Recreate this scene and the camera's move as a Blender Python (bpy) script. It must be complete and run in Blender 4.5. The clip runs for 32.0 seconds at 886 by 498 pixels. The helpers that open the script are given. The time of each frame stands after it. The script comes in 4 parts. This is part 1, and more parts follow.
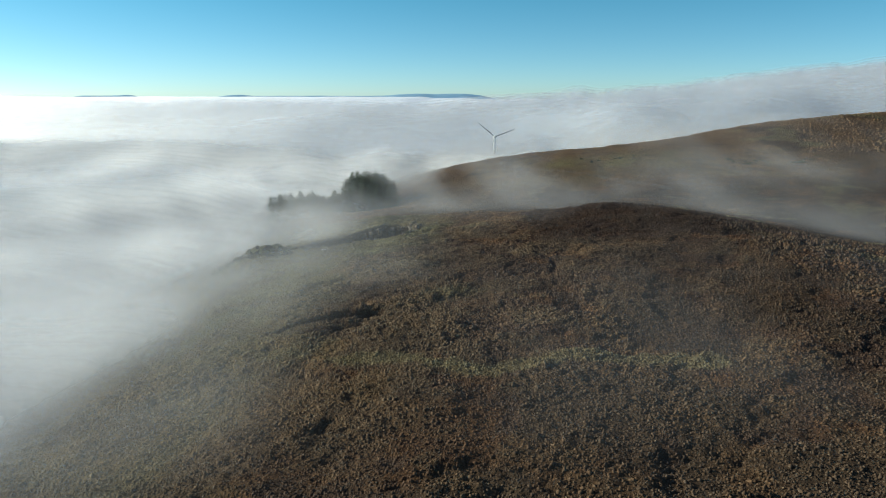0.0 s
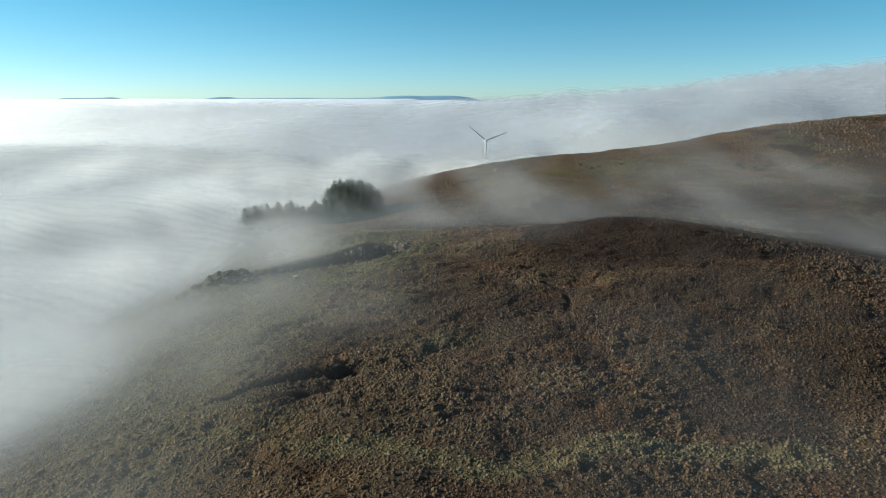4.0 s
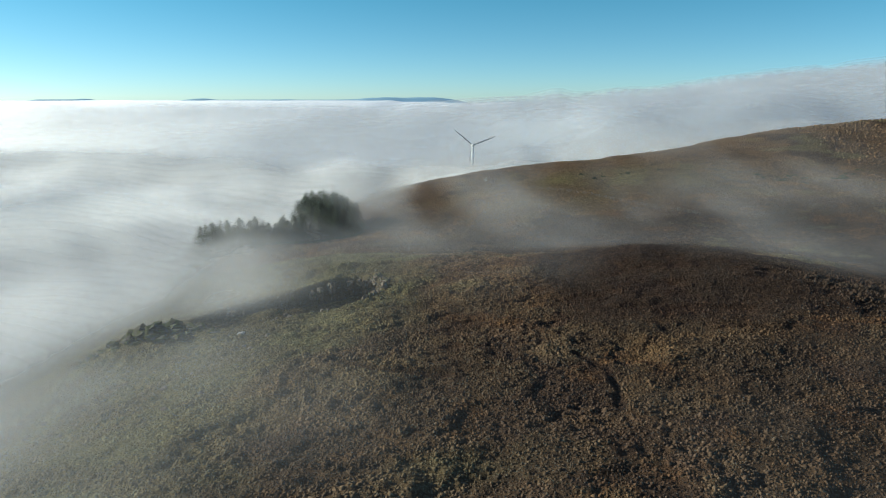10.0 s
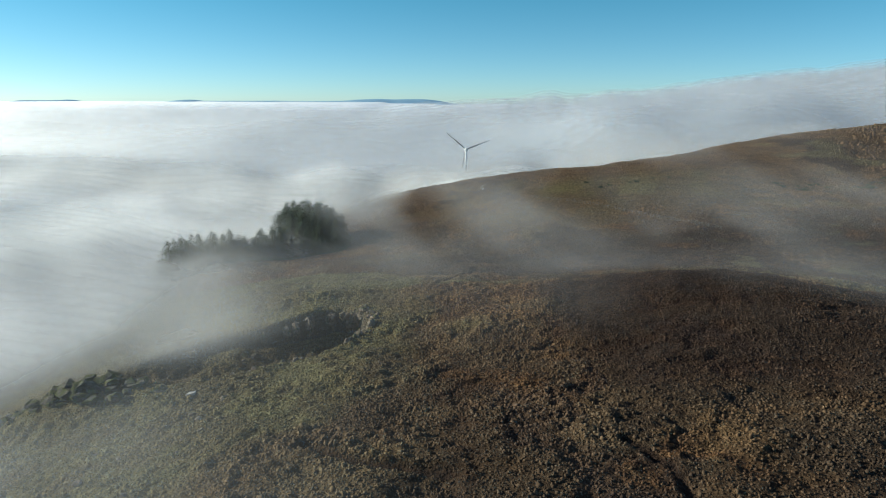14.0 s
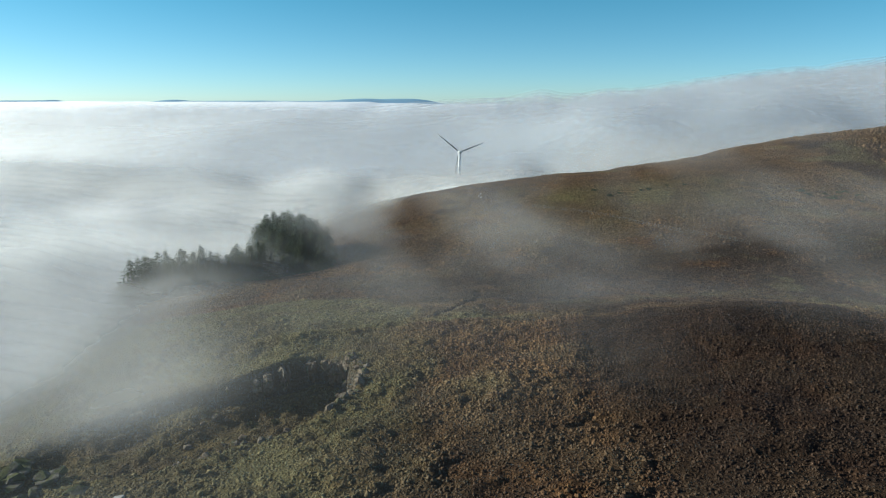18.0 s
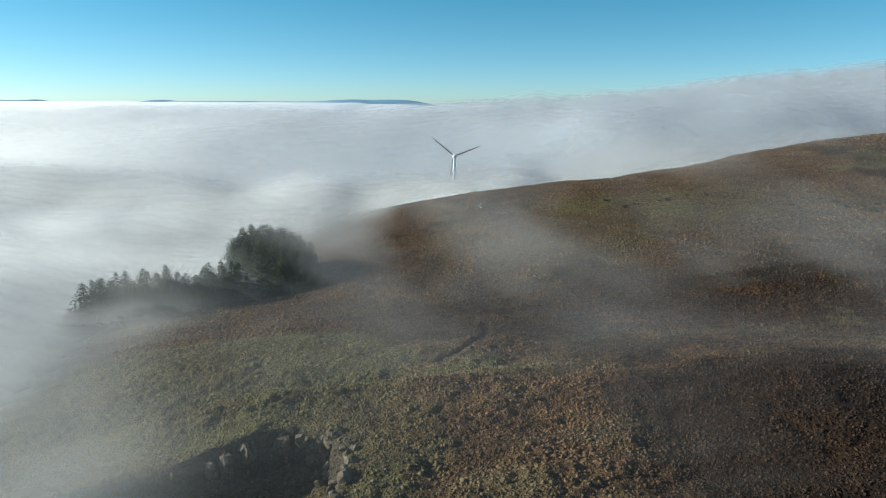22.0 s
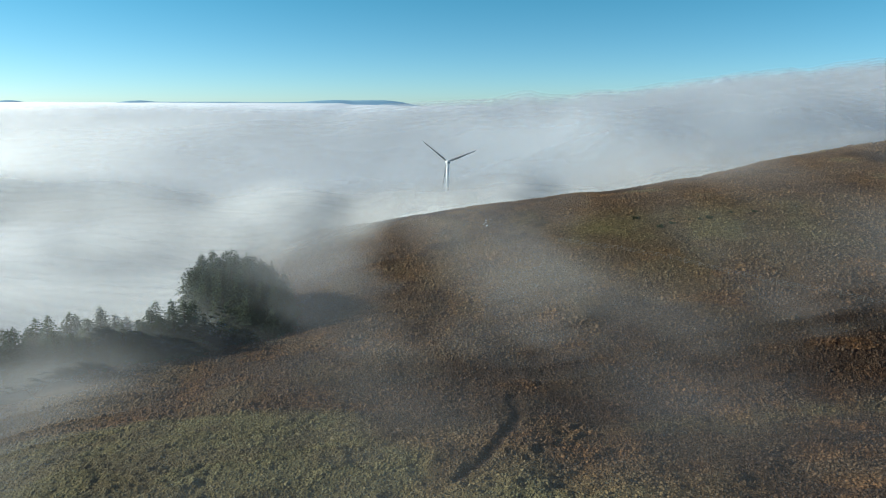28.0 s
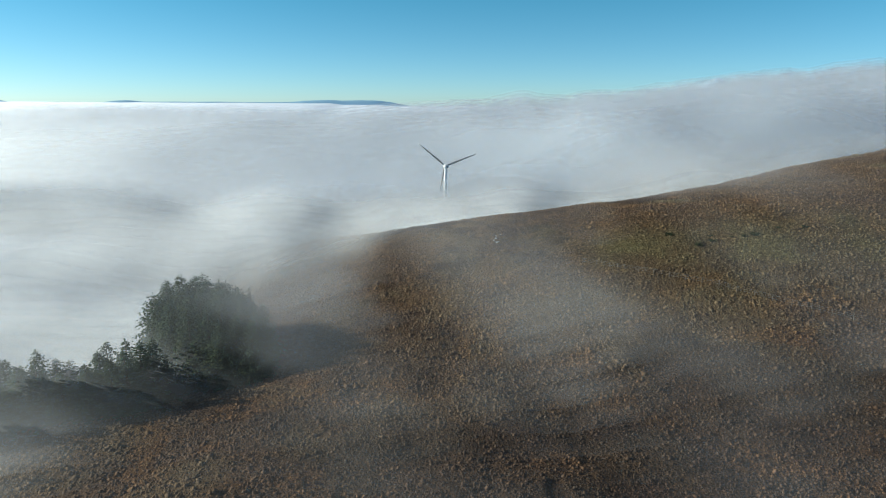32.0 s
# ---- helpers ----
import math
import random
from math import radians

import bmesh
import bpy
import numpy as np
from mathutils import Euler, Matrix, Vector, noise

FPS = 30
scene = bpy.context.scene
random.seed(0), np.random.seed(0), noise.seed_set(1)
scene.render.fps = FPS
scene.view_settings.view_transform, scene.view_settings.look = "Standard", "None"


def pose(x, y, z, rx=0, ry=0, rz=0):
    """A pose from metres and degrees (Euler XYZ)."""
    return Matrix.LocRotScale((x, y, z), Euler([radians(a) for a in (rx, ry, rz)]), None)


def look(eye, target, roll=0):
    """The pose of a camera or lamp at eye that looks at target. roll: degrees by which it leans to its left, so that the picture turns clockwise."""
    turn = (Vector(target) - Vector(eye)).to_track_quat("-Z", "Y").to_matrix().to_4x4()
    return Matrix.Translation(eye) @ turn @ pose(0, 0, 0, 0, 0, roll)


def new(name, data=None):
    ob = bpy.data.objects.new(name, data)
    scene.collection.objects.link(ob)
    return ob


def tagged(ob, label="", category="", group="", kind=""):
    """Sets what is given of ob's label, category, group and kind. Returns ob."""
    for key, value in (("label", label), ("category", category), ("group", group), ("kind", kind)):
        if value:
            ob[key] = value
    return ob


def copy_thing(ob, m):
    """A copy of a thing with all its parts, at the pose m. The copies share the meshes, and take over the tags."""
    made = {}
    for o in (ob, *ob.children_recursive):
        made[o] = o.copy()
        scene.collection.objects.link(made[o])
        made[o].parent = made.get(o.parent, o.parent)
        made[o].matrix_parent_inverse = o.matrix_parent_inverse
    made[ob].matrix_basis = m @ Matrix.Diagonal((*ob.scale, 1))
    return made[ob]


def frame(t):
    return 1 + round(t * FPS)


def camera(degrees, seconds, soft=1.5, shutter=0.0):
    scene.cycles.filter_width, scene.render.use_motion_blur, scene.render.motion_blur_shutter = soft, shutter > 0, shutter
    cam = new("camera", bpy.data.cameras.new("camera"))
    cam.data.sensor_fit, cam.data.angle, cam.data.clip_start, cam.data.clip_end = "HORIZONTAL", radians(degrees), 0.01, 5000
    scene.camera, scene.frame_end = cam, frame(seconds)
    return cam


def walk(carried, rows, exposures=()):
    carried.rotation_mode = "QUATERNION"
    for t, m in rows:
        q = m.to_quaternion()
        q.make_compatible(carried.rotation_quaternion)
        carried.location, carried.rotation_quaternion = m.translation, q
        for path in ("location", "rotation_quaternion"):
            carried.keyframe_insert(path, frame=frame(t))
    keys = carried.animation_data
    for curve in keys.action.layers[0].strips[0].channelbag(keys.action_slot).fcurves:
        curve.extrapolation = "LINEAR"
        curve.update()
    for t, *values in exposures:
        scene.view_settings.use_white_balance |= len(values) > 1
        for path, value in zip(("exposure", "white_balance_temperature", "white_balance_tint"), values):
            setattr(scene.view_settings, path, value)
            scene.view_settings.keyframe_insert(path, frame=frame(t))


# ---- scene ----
cam = camera(68.2, 32.0, 1.1)
METRES, EYE, TILT, LEAN, TURN = 175.0, 60.0, -13.3, 0.0, 0.0
ROWS = [
    (0.0, 0.0, 0.0, 0.0, 0.0, 0.0, -0.0),
    (0.5, -0.0003, 0.0153, 0.0034, -0.12, 0.01, 0.03),
    (1.0, -0.0006, 0.0303, 0.0071, -0.23, 0.01, 0.09),
    (1.5, -0.0009, 0.0456, 0.0107, -0.36, 0.02, 0.12),
    (2.0, -0.0013, 0.0609, 0.0141, -0.48, 0.06, 0.15),
    (2.5, -0.0014, 0.0761, 0.0177, -0.59, 0.08, 0.19),
    (3.0, -0.0017, 0.0914, 0.0213, -0.71, 0.09, 0.23),
    (3.5, -0.002, 0.1066, 0.0249, -0.84, 0.12, 0.27),
    (5.5, -0.004, 0.1671, 0.0384, -1.42, 0.25, 0.41),
    (6.0, -0.0041, 0.1821, 0.042, -1.53, 0.26, 0.43),
    (6.5, -0.0043, 0.1973, 0.0455, -1.66, 0.28, 0.47),
    (7.0, -0.0047, 0.2121, 0.0489, -1.8, 0.3, 0.49),
    (7.5, -0.0051, 0.2268, 0.0525, -1.93, 0.31, 0.5),
    (8.0, -0.0055, 0.242, 0.0558, -2.06, 0.32, 0.54),
    (8.5, -0.0058, 0.2568, 0.0594, -2.16, 0.32, 0.56),
    (9.0, -0.0065, 0.2719, 0.0629, -2.32, 0.31, 0.58),
    (9.5, -0.0071, 0.2869, 0.0665, -2.45, 0.3, 0.61),
    (10.0, -0.0075, 0.3022, 0.0701, -2.57, 0.29, 0.63),
    (10.5, -0.008, 0.3174, 0.0737, -2.69, 0.3, 0.63),
    (11.0, -0.0087, 0.3327, 0.0772, -2.83, 0.32, 0.65),
    (11.5, -0.009, 0.3475, 0.0808, -2.93, 0.32, 0.65),
    (12.0, -0.0096, 0.3627, 0.0843, -3.06, 0.36, 0.65),
    (12.5, -0.0099, 0.3775, 0.0876, -3.16, 0.39, 0.65),
    (13.0, -0.0102, 0.3922, 0.091, -3.29, 0.4, 0.67),
    (13.5, -0.0105, 0.4057, 0.0941, -3.39, 0.41, 0.67),
    (14.0, -0.0107, 0.42, 0.0975, -3.5, 0.43, 0.69),
    (14.5, -0.0112, 0.4345, 0.101, -3.61, 0.43, 0.72),
    (16.5, -0.0128, 0.4905, 0.1165, -4.07, 0.4, 0.94),
    (17.0, -0.0135, 0.5061, 0.1201, -4.19, 0.4, 0.97),
    (17.5, -0.0147, 0.5217, 0.1237, -4.36, 0.42, 0.96),
    (18.0, -0.0149, 0.5377, 0.1277, -4.45, 0.37, 1.03),
    (18.5, -0.0156, 0.5537, 0.1311, -4.58, 0.4, 0.99),
    (19.0, -0.0163, 0.5694, 0.1349, -4.7, 0.39, 1.01),
    (19.5, -0.0167, 0.5852, 0.1384, -4.81, 0.4, 1.03),
    (20.0, -0.0168, 0.6008, 0.1421, -4.91, 0.39, 1.04),
    (20.5, -0.0173, 0.6162, 0.1455, -5.04, 0.41, 1.07),
    (21.0, -0.0178, 0.6319, 0.1489, -5.18, 0.41, 1.07),
    (21.5, -0.0182, 0.6464, 0.1525, -5.28, 0.42, 1.07),
    (22.0, -0.0185, 0.6617, 0.1556, -5.38, 0.45, 1.03),
    (22.5, -0.019, 0.6767, 0.1592, -5.5, 0.45, 1.03),
    (23.0, -0.0197, 0.6919, 0.1627, -5.64, 0.45, 1.09),
    (23.5, -0.0202, 0.7071, 0.1662, -5.75, 0.46, 1.08),
    (24.0, -0.0207, 0.7223, 0.1696, -5.85, 0.46, 1.1),
    (24.5, -0.0209, 0.7375, 0.1731, -5.95, 0.47, 1.12),
    (25.0, -0.0215, 0.7526, 0.1766, -6.08, 0.47, 1.14),
    (25.5, -0.0219, 0.7676, 0.18, -6.18, 0.47, 1.17),
    (26.0, -0.0225, 0.7827, 0.1834, -6.28, 0.47, 1.19),
    (26.5, -0.023, 0.7983, 0.187, -6.37, 0.47, 1.21),
    (28.5, -0.0262, 0.86, 0.2013, -6.94, 0.48, 1.42),
    (29.0, -0.027, 0.8764, 0.2049, -7.08, 0.49, 1.42),
    (29.5, -0.0276, 0.8925, 0.2088, -7.18, 0.46, 1.44),
    (30.0, -0.0279, 0.9084, 0.2124, -7.26, 0.47, 1.47),
    (30.5, -0.0282, 0.9249, 0.216, -7.36, 0.47, 1.49),
    (31.0, -0.0288, 0.9413, 0.2196, -7.49, 0.46, 1.49),
    (31.5, -0.0291, 0.9573, 0.2232, -7.57, 0.46, 1.5),
    (32.0, -0.0294, 0.9734, 0.2267, -7.65, 0.47, 1.52),
]
walk(cam, [(t, pose(0, 0, EYE, TILT, LEAN, TURN) @ pose(METRES * x, METRES * y, METRES * z, 90 + pitch, roll, yaw)) for t, x, y, z, yaw, pitch, roll in ROWS],
     [(0.0, 0.0, 6500.0, -1.0), (12.0, 0.0, 6470.0, -1.0), (32.0, 0.0, 6270.0, -1.0)])

# ---- light ----
SUN_AZ, SUN_EL = 285.0, 19.0          # degrees clockwise from straight ahead, degrees up
world = bpy.data.worlds.new("sky")
scene.world = world
world.use_nodes = True
wt = world.node_tree
sky = wt.nodes.new("ShaderNodeTexSky")
sky.sky_type, sky.sun_disc = "NISHITA", False
sky.sun_elevation, sky.sun_rotation = radians(SUN_EL), radians(SUN_AZ)
sky.altitude, sky.air_density, sky.dust_density, sky.ozone_density = 300, 0.5, 0.2, 1.4
wt.nodes["Background"].inputs["Strength"].default_value = 0.128
cast = wt.nodes.new("ShaderNodeMix")                 # the camera's cool rendering of the blue
cast.data_type, cast.blend_type = "RGBA", "MULTIPLY"
cast.inputs[0].default_value = 1.0
where = wt.nodes.new("ShaderNodeTexCoord")
split = wt.nodes.new("ShaderNodeSeparateXYZ")
wt.links.new(where.outputs["Generated"], split.inputs[0])
climb = wt.nodes.new("ShaderNodeMapRange")
climb.inputs["From Min"].default_value, climb.inputs["From Max"].default_value = 0.0, 0.17
wt.links.new(split.outputs["Z"], climb.inputs["Value"])
hue = wt.nodes.new("ShaderNodeMix")
hue.data_type = "RGBA"
hue.inputs[6].default_value, hue.inputs[7].default_value = (0.80, 0.93, 0.98, 1), (0.49, 1.12, 1.09, 1)
wt.links.new(climb.outputs["Result"], hue.inputs[0])
high = wt.nodes.new("ShaderNodeMapRange")
high.inputs["From Min"].default_value, high.inputs["From Max"].default_value = 0.17, 0.55
wt.links.new(split.outputs["Z"], high.inputs["Value"])
overhead = wt.nodes.new("ShaderNodeMix")
overhead.data_type = "RGBA"
overhead.inputs[7].default_value = (0.90, 0.98, 1.06, 1)
wt.links.new(high.outputs["Result"], overhead.inputs[0])
wt.links.new(hue.outputs[2], overhead.inputs[6])
wt.links.new(overhead.outputs[2], cast.inputs[7])
wt.links.new(sky.outputs[0], cast.inputs[6])
wt.links.new(cast.outputs[2], wt.nodes["Background"].inputs["Color"])
sun_data = bpy.data.lights.new("sun", "SUN")
sun_data.energy, sun_data.angle, sun_data.color = 5.3, radians(0.8), (1.0, 0.92, 0.81)
sun = new("sun", sun_data)
sun_dir = Vector((math.sin(radians(SUN_AZ)) * math.cos(radians(SUN_EL)),
                  math.cos(radians(SUN_AZ)) * math.cos(radians(SUN_EL)), math.sin(radians(SUN_EL))))
sun.matrix_world = look(sun_dir * 300, (0, 0, 0))
scene.cycles.transparent_max_bounces = 140
scene.cycles.max_bounces = 10
scene.cycles.diffuse_bounces = 8


# ---- number helpers ----
def sstep(a, b, v):
    u = np.clip((v - a) / (b - a), 0.0, 1.0)
    return u * u * (3 - 2 * u)


def hashed(ix, iy, seed):
    n = (ix.astype(np.int64) * 374761393 + iy.astype(np.int64) * 668265263 + seed * 974634777) & 0x7FFFFFFF
    n = ((n ^ (n >> 13)) * 1274126177) & 0x7FFFFFFF
    return ((n ^ (n >> 16)) & 0xFFFF) / 65535.0


def vnoise(x, y, seed=0):
    """Smooth value noise, 0 to 1."""
    ix, iy = np.floor(x), np.floor(y)
    fx, fy = x - ix, y - iy
    fx, fy = fx * fx * fx * (fx * (fx * 6 - 15) + 10), fy * fy * fy * (fy * (fy * 6 - 15) + 10)
    a, b = hashed(ix, iy, seed), hashed(ix + 1, iy, seed)
    c, d = hashed(ix, iy + 1, seed), hashed(ix + 1, iy + 1, seed)
    return (a * (1 - fx) + b * fx) * (1 - fy) + (c * (1 - fx) + d * fx) * fy


def fbm(x, y, size, octaves=4, seed=0):
    total, amp, norm = 0.0, 1.0, 0.0
    for k in range(octaves):
        c, s = math.cos(0.7 * k + 0.3), math.sin(0.7 * k + 0.3)
        f = 2.0 ** k / size
        total = total + amp * vnoise((c * x - s * y) * f + 17.3 * k, (s * x + c * y) * f - 9.1 * k, seed + k)
        norm, amp = norm + amp, amp * 0.5
    return total / norm


def seg_dist(x, y, line):
    """Distance to a line of a few points."""
    best = np.full(np.shape(x), 1e9)
    for (ax, ay), (bx, by) in zip(line, line[1:]):
        u = np.clip(((x - ax) * (bx - ax) + (y - ay) * (by - ay)) / ((bx - ax) ** 2 + (by - ay) ** 2), 0, 1)
        best = np.minimum(best, np.hypot(x - ax - u * (bx - ax), y - ay - u * (by - ay)))
    return best


# ---- the lie of the land ----
HILLS_NEAR = [(-70, 0, 10.5), (0, 0, 18.0), (65, 0, 6.9), (-70, 55, 3.3), (-15, 50, 7.4), (40, 55, 5.5), (90, 60, 2.3),
              (-85, 110, -2.3), (-35, 110, 14.0), (12, 108, 8.9), (60, 115, 3.0), (115, 115, 3.5), (-75, 165, 2.4),
              (-30, 160, 9.5), (15, 155, -2.8), (60, 165, 14.7), (115, 180, -8.1), (-70, 220, 0.2), (-22, 210, 10.3),
              (22, 205, 7.4), (70, 220, -1.3), (125, 235, 0.9)]
HILLS_FAR = [(-85, 285, -2.1), (-35, 280, 16.3), (25, 270, -9.3), (80, 285, 9.9), (150, 280, -0.9), (220, 280, 6.6),
             (-45, 345, -9.4), (10, 345, 21.1), (70, 360, 3.2), (135, 375, 8.2), (210, 380, 18.0), (290, 390, 12.2),
             (360, 400, 27.9), (-20, 420, 13.0), (60, 440, -12.0), (180, 470, -7.0), (300, 480, 6.9)]
DITCHES = [([(-27, 96), (-19, 98.5), (-10.5, 98.8)], 0.8, 1.3), ([(-21, 93), (-13, 94.5)], 0.35, 0.25),
           ([(5, 214), (8, 217), (13, 226), (16.3, 233), (16.5, 239)], 0.65, 0.4),
           ([(19, 131), (21.5, 126), (21.4, 121), (20.3, 116)], 0.5, 0.25),
           ([(2, 128), (-6, 131), (-12, 135)], 0.6, 0.7)]
FROST = [(-42, 101), (-25, 89), (-14, 82), (-3, 80), (5, 73.5), (16, 78), (32, 74)]     # a pale strip of bleached grass
# rim of the old quarry, from its north-east corner along the back wall, round the open west side and back up the broken east side
QUARRY = [(-9, 188.5), (-15, 190.5), (-21, 188.5), (-24.5, 187.2), (-31, 187.6), (-40, 186), (-50, 181), (-51, 171), (-43, 163), (-34, 158), (-26, 158.5), (-17, 162.5), (-12.8, 166.5), (-9.4, 171), (-7.0, 176), (-6.0, 181.5)]


def quarry_r(x, y):
    """1 on the quarry's rim, less inside, by a sixteenth for each metre."""
    d = seg_dist(x, y, QUARRY + QUARRY[:1])
    inside = np.zeros(np.shape(x), bool)
    for (ax, ay), (bx, by) in zip(QUARRY, QUARRY[1:] + QUARRY[:1]):
        inside ^= ((ay > y) != (by > y)) & (x < (bx - ax) * (y - ay) / (by - ay) + ax)
    return 1 + np.where(inside, -d, d) / 16 + (fbm(x, y, 4.5, 3, 40) - 0.5) * 0.13


# crest of the heather hill and the dip behind it: x, y, half widths, height
CRESTS = [(46, 188, 34, 13, 1.5), (62, 226, 45, 14, -1.6), (-20, 198, 27, 4.2, 2.0), (-24, 209.5, 27, 6.0, -3.4), (-34, 293, 22, 24, -3.2), (-72, 273, 18, 16, 4.2), (-46, 274, 18, 11, 2.4), (30, 318, 25, 18, -2.6), (-47, 161, 12, 8, 3.4)]


def land(x, y):
    """Height of the ground without its hummocks."""
    h = -8.0 + 30.0 / (1 + np.exp(-(x - 45) / 30))
    for r, hills in ((42.0, HILLS_NEAR), (52.0, HILLS_FAR)):
        for a, b, v in hills:
            h = h + v * np.exp(-((x - a) ** 2 + (y - b) ** 2) / (2 * r * r))
    for a, b, rx, ry, v in CRESTS:
        h = h + v * np.exp(-((x - a) / rx) ** 2 - ((y - b) / ry) ** 2)
    return h


def ground(x, y):
    x, y = np.asarray(x, float), np.asarray(y, float)
    h = land(x, y)
    near = 1 - sstep(500, 900, np.hypot(x, y - 200))
    h = h + near * ((fbm(x, y, 34, 3, 3) - 0.5) * 2.2 + (fbm(x, y, 9, 3, 9) - 0.5) * 1.1)
    # flat-topped hummocks with worn gaps between them
    n = fbm(x, y, 7, 3, 25)
    moor = sstep(-34, -20, x) * (1 - sstep(95, 120, x)) * sstep(30, 45, y) * (1 - sstep(205, 235, y))
    h = h + moor * 0.45 * (sstep(0.33, 0.54, n) - 0.7)
    # worn peat channels on the heather hill
    hag = np.abs(fbm(x, y, 22, 3, 21) - 0.5)
    h = h - near * 0.22 * (1 - sstep(0.0, 0.04, hag)) * sstep(5, 20, x) * (1 - sstep(205, 235, y)) * (1 - sstep(60, 90, x))
    for line, width, depth in DITCHES:
        d = seg_dist(x, y, line) + (fbm(x, y, 5, 2, 5) - 0.5) * 1.6
        h = h - depth * (1 - sstep(width * 0.5, width * 1.6, d))
    # quarry bowl, open towards the low side
    r = quarry_r(x, y)
    floor_z = 15.6 + 0.07 * (x + 24) + (fbm(x, y, 7, 3, 31) - 0.5) * 2.4 + 1.6 * sstep(0.6, 0.92, r)
    carved = np.minimum(h, floor_z)
    s = 1 - sstep(0.915, 0.985, r)
    return h * (1 - s) + carved * s


def turf(x, y, cell=0.95):
    """Packed grass mounds: their height over the ground, and a number of its own for each."""
    best, own = np.zeros(np.shape(x)), np.zeros(np.shape(x))
    wx, wy = x + (fbm(x, y, 3, 2, 230) - 0.5) * 0.9, y + (fbm(x, y, 3, 2, 234) - 0.5) * 0.9
    ix, iy = np.floor(wx / cell), np.floor(wy / cell)
    for a in (-1, 0, 1):
        for b in (-1, 0, 1):
            jx, jy = ix + a, iy + b
            px, py = (jx + hashed(jx, jy, 241)) * cell, (jy + hashed(jx, jy, 242)) * cell
            size = cell * (0.45 + 0.55 * hashed(jx, jy, 243))
            up = size * (0.2 + 0.35 * hashed(jx, jy, 244)) * np.maximum(0, 1 - ((wx - px) ** 2 + (wy - py) ** 2) / size ** 2) ** 0.8
            take = up > best
            best, own = np.where(take, up, best), np.where(take, hashed(jx, jy, 245), own)
    near = sstep(-75, -60, x) * (1 - sstep(150, 210, x)) * sstep(25, 38, y) * (1 - sstep(330, 400, y)) * (1 - 0.6 * sstep(232, 262, y))
    patch = 0.45 + 0.75 * sstep(0.3, 0.62, fbm(x, y, 6, 3, 161))
    return 1.2 * best * near * patch, own


def patch(x, y, cx, cy, rx, ry):
    return np.exp(-((x - cx) / rx) ** 2 - ((y - cy) / ry) ** 2)


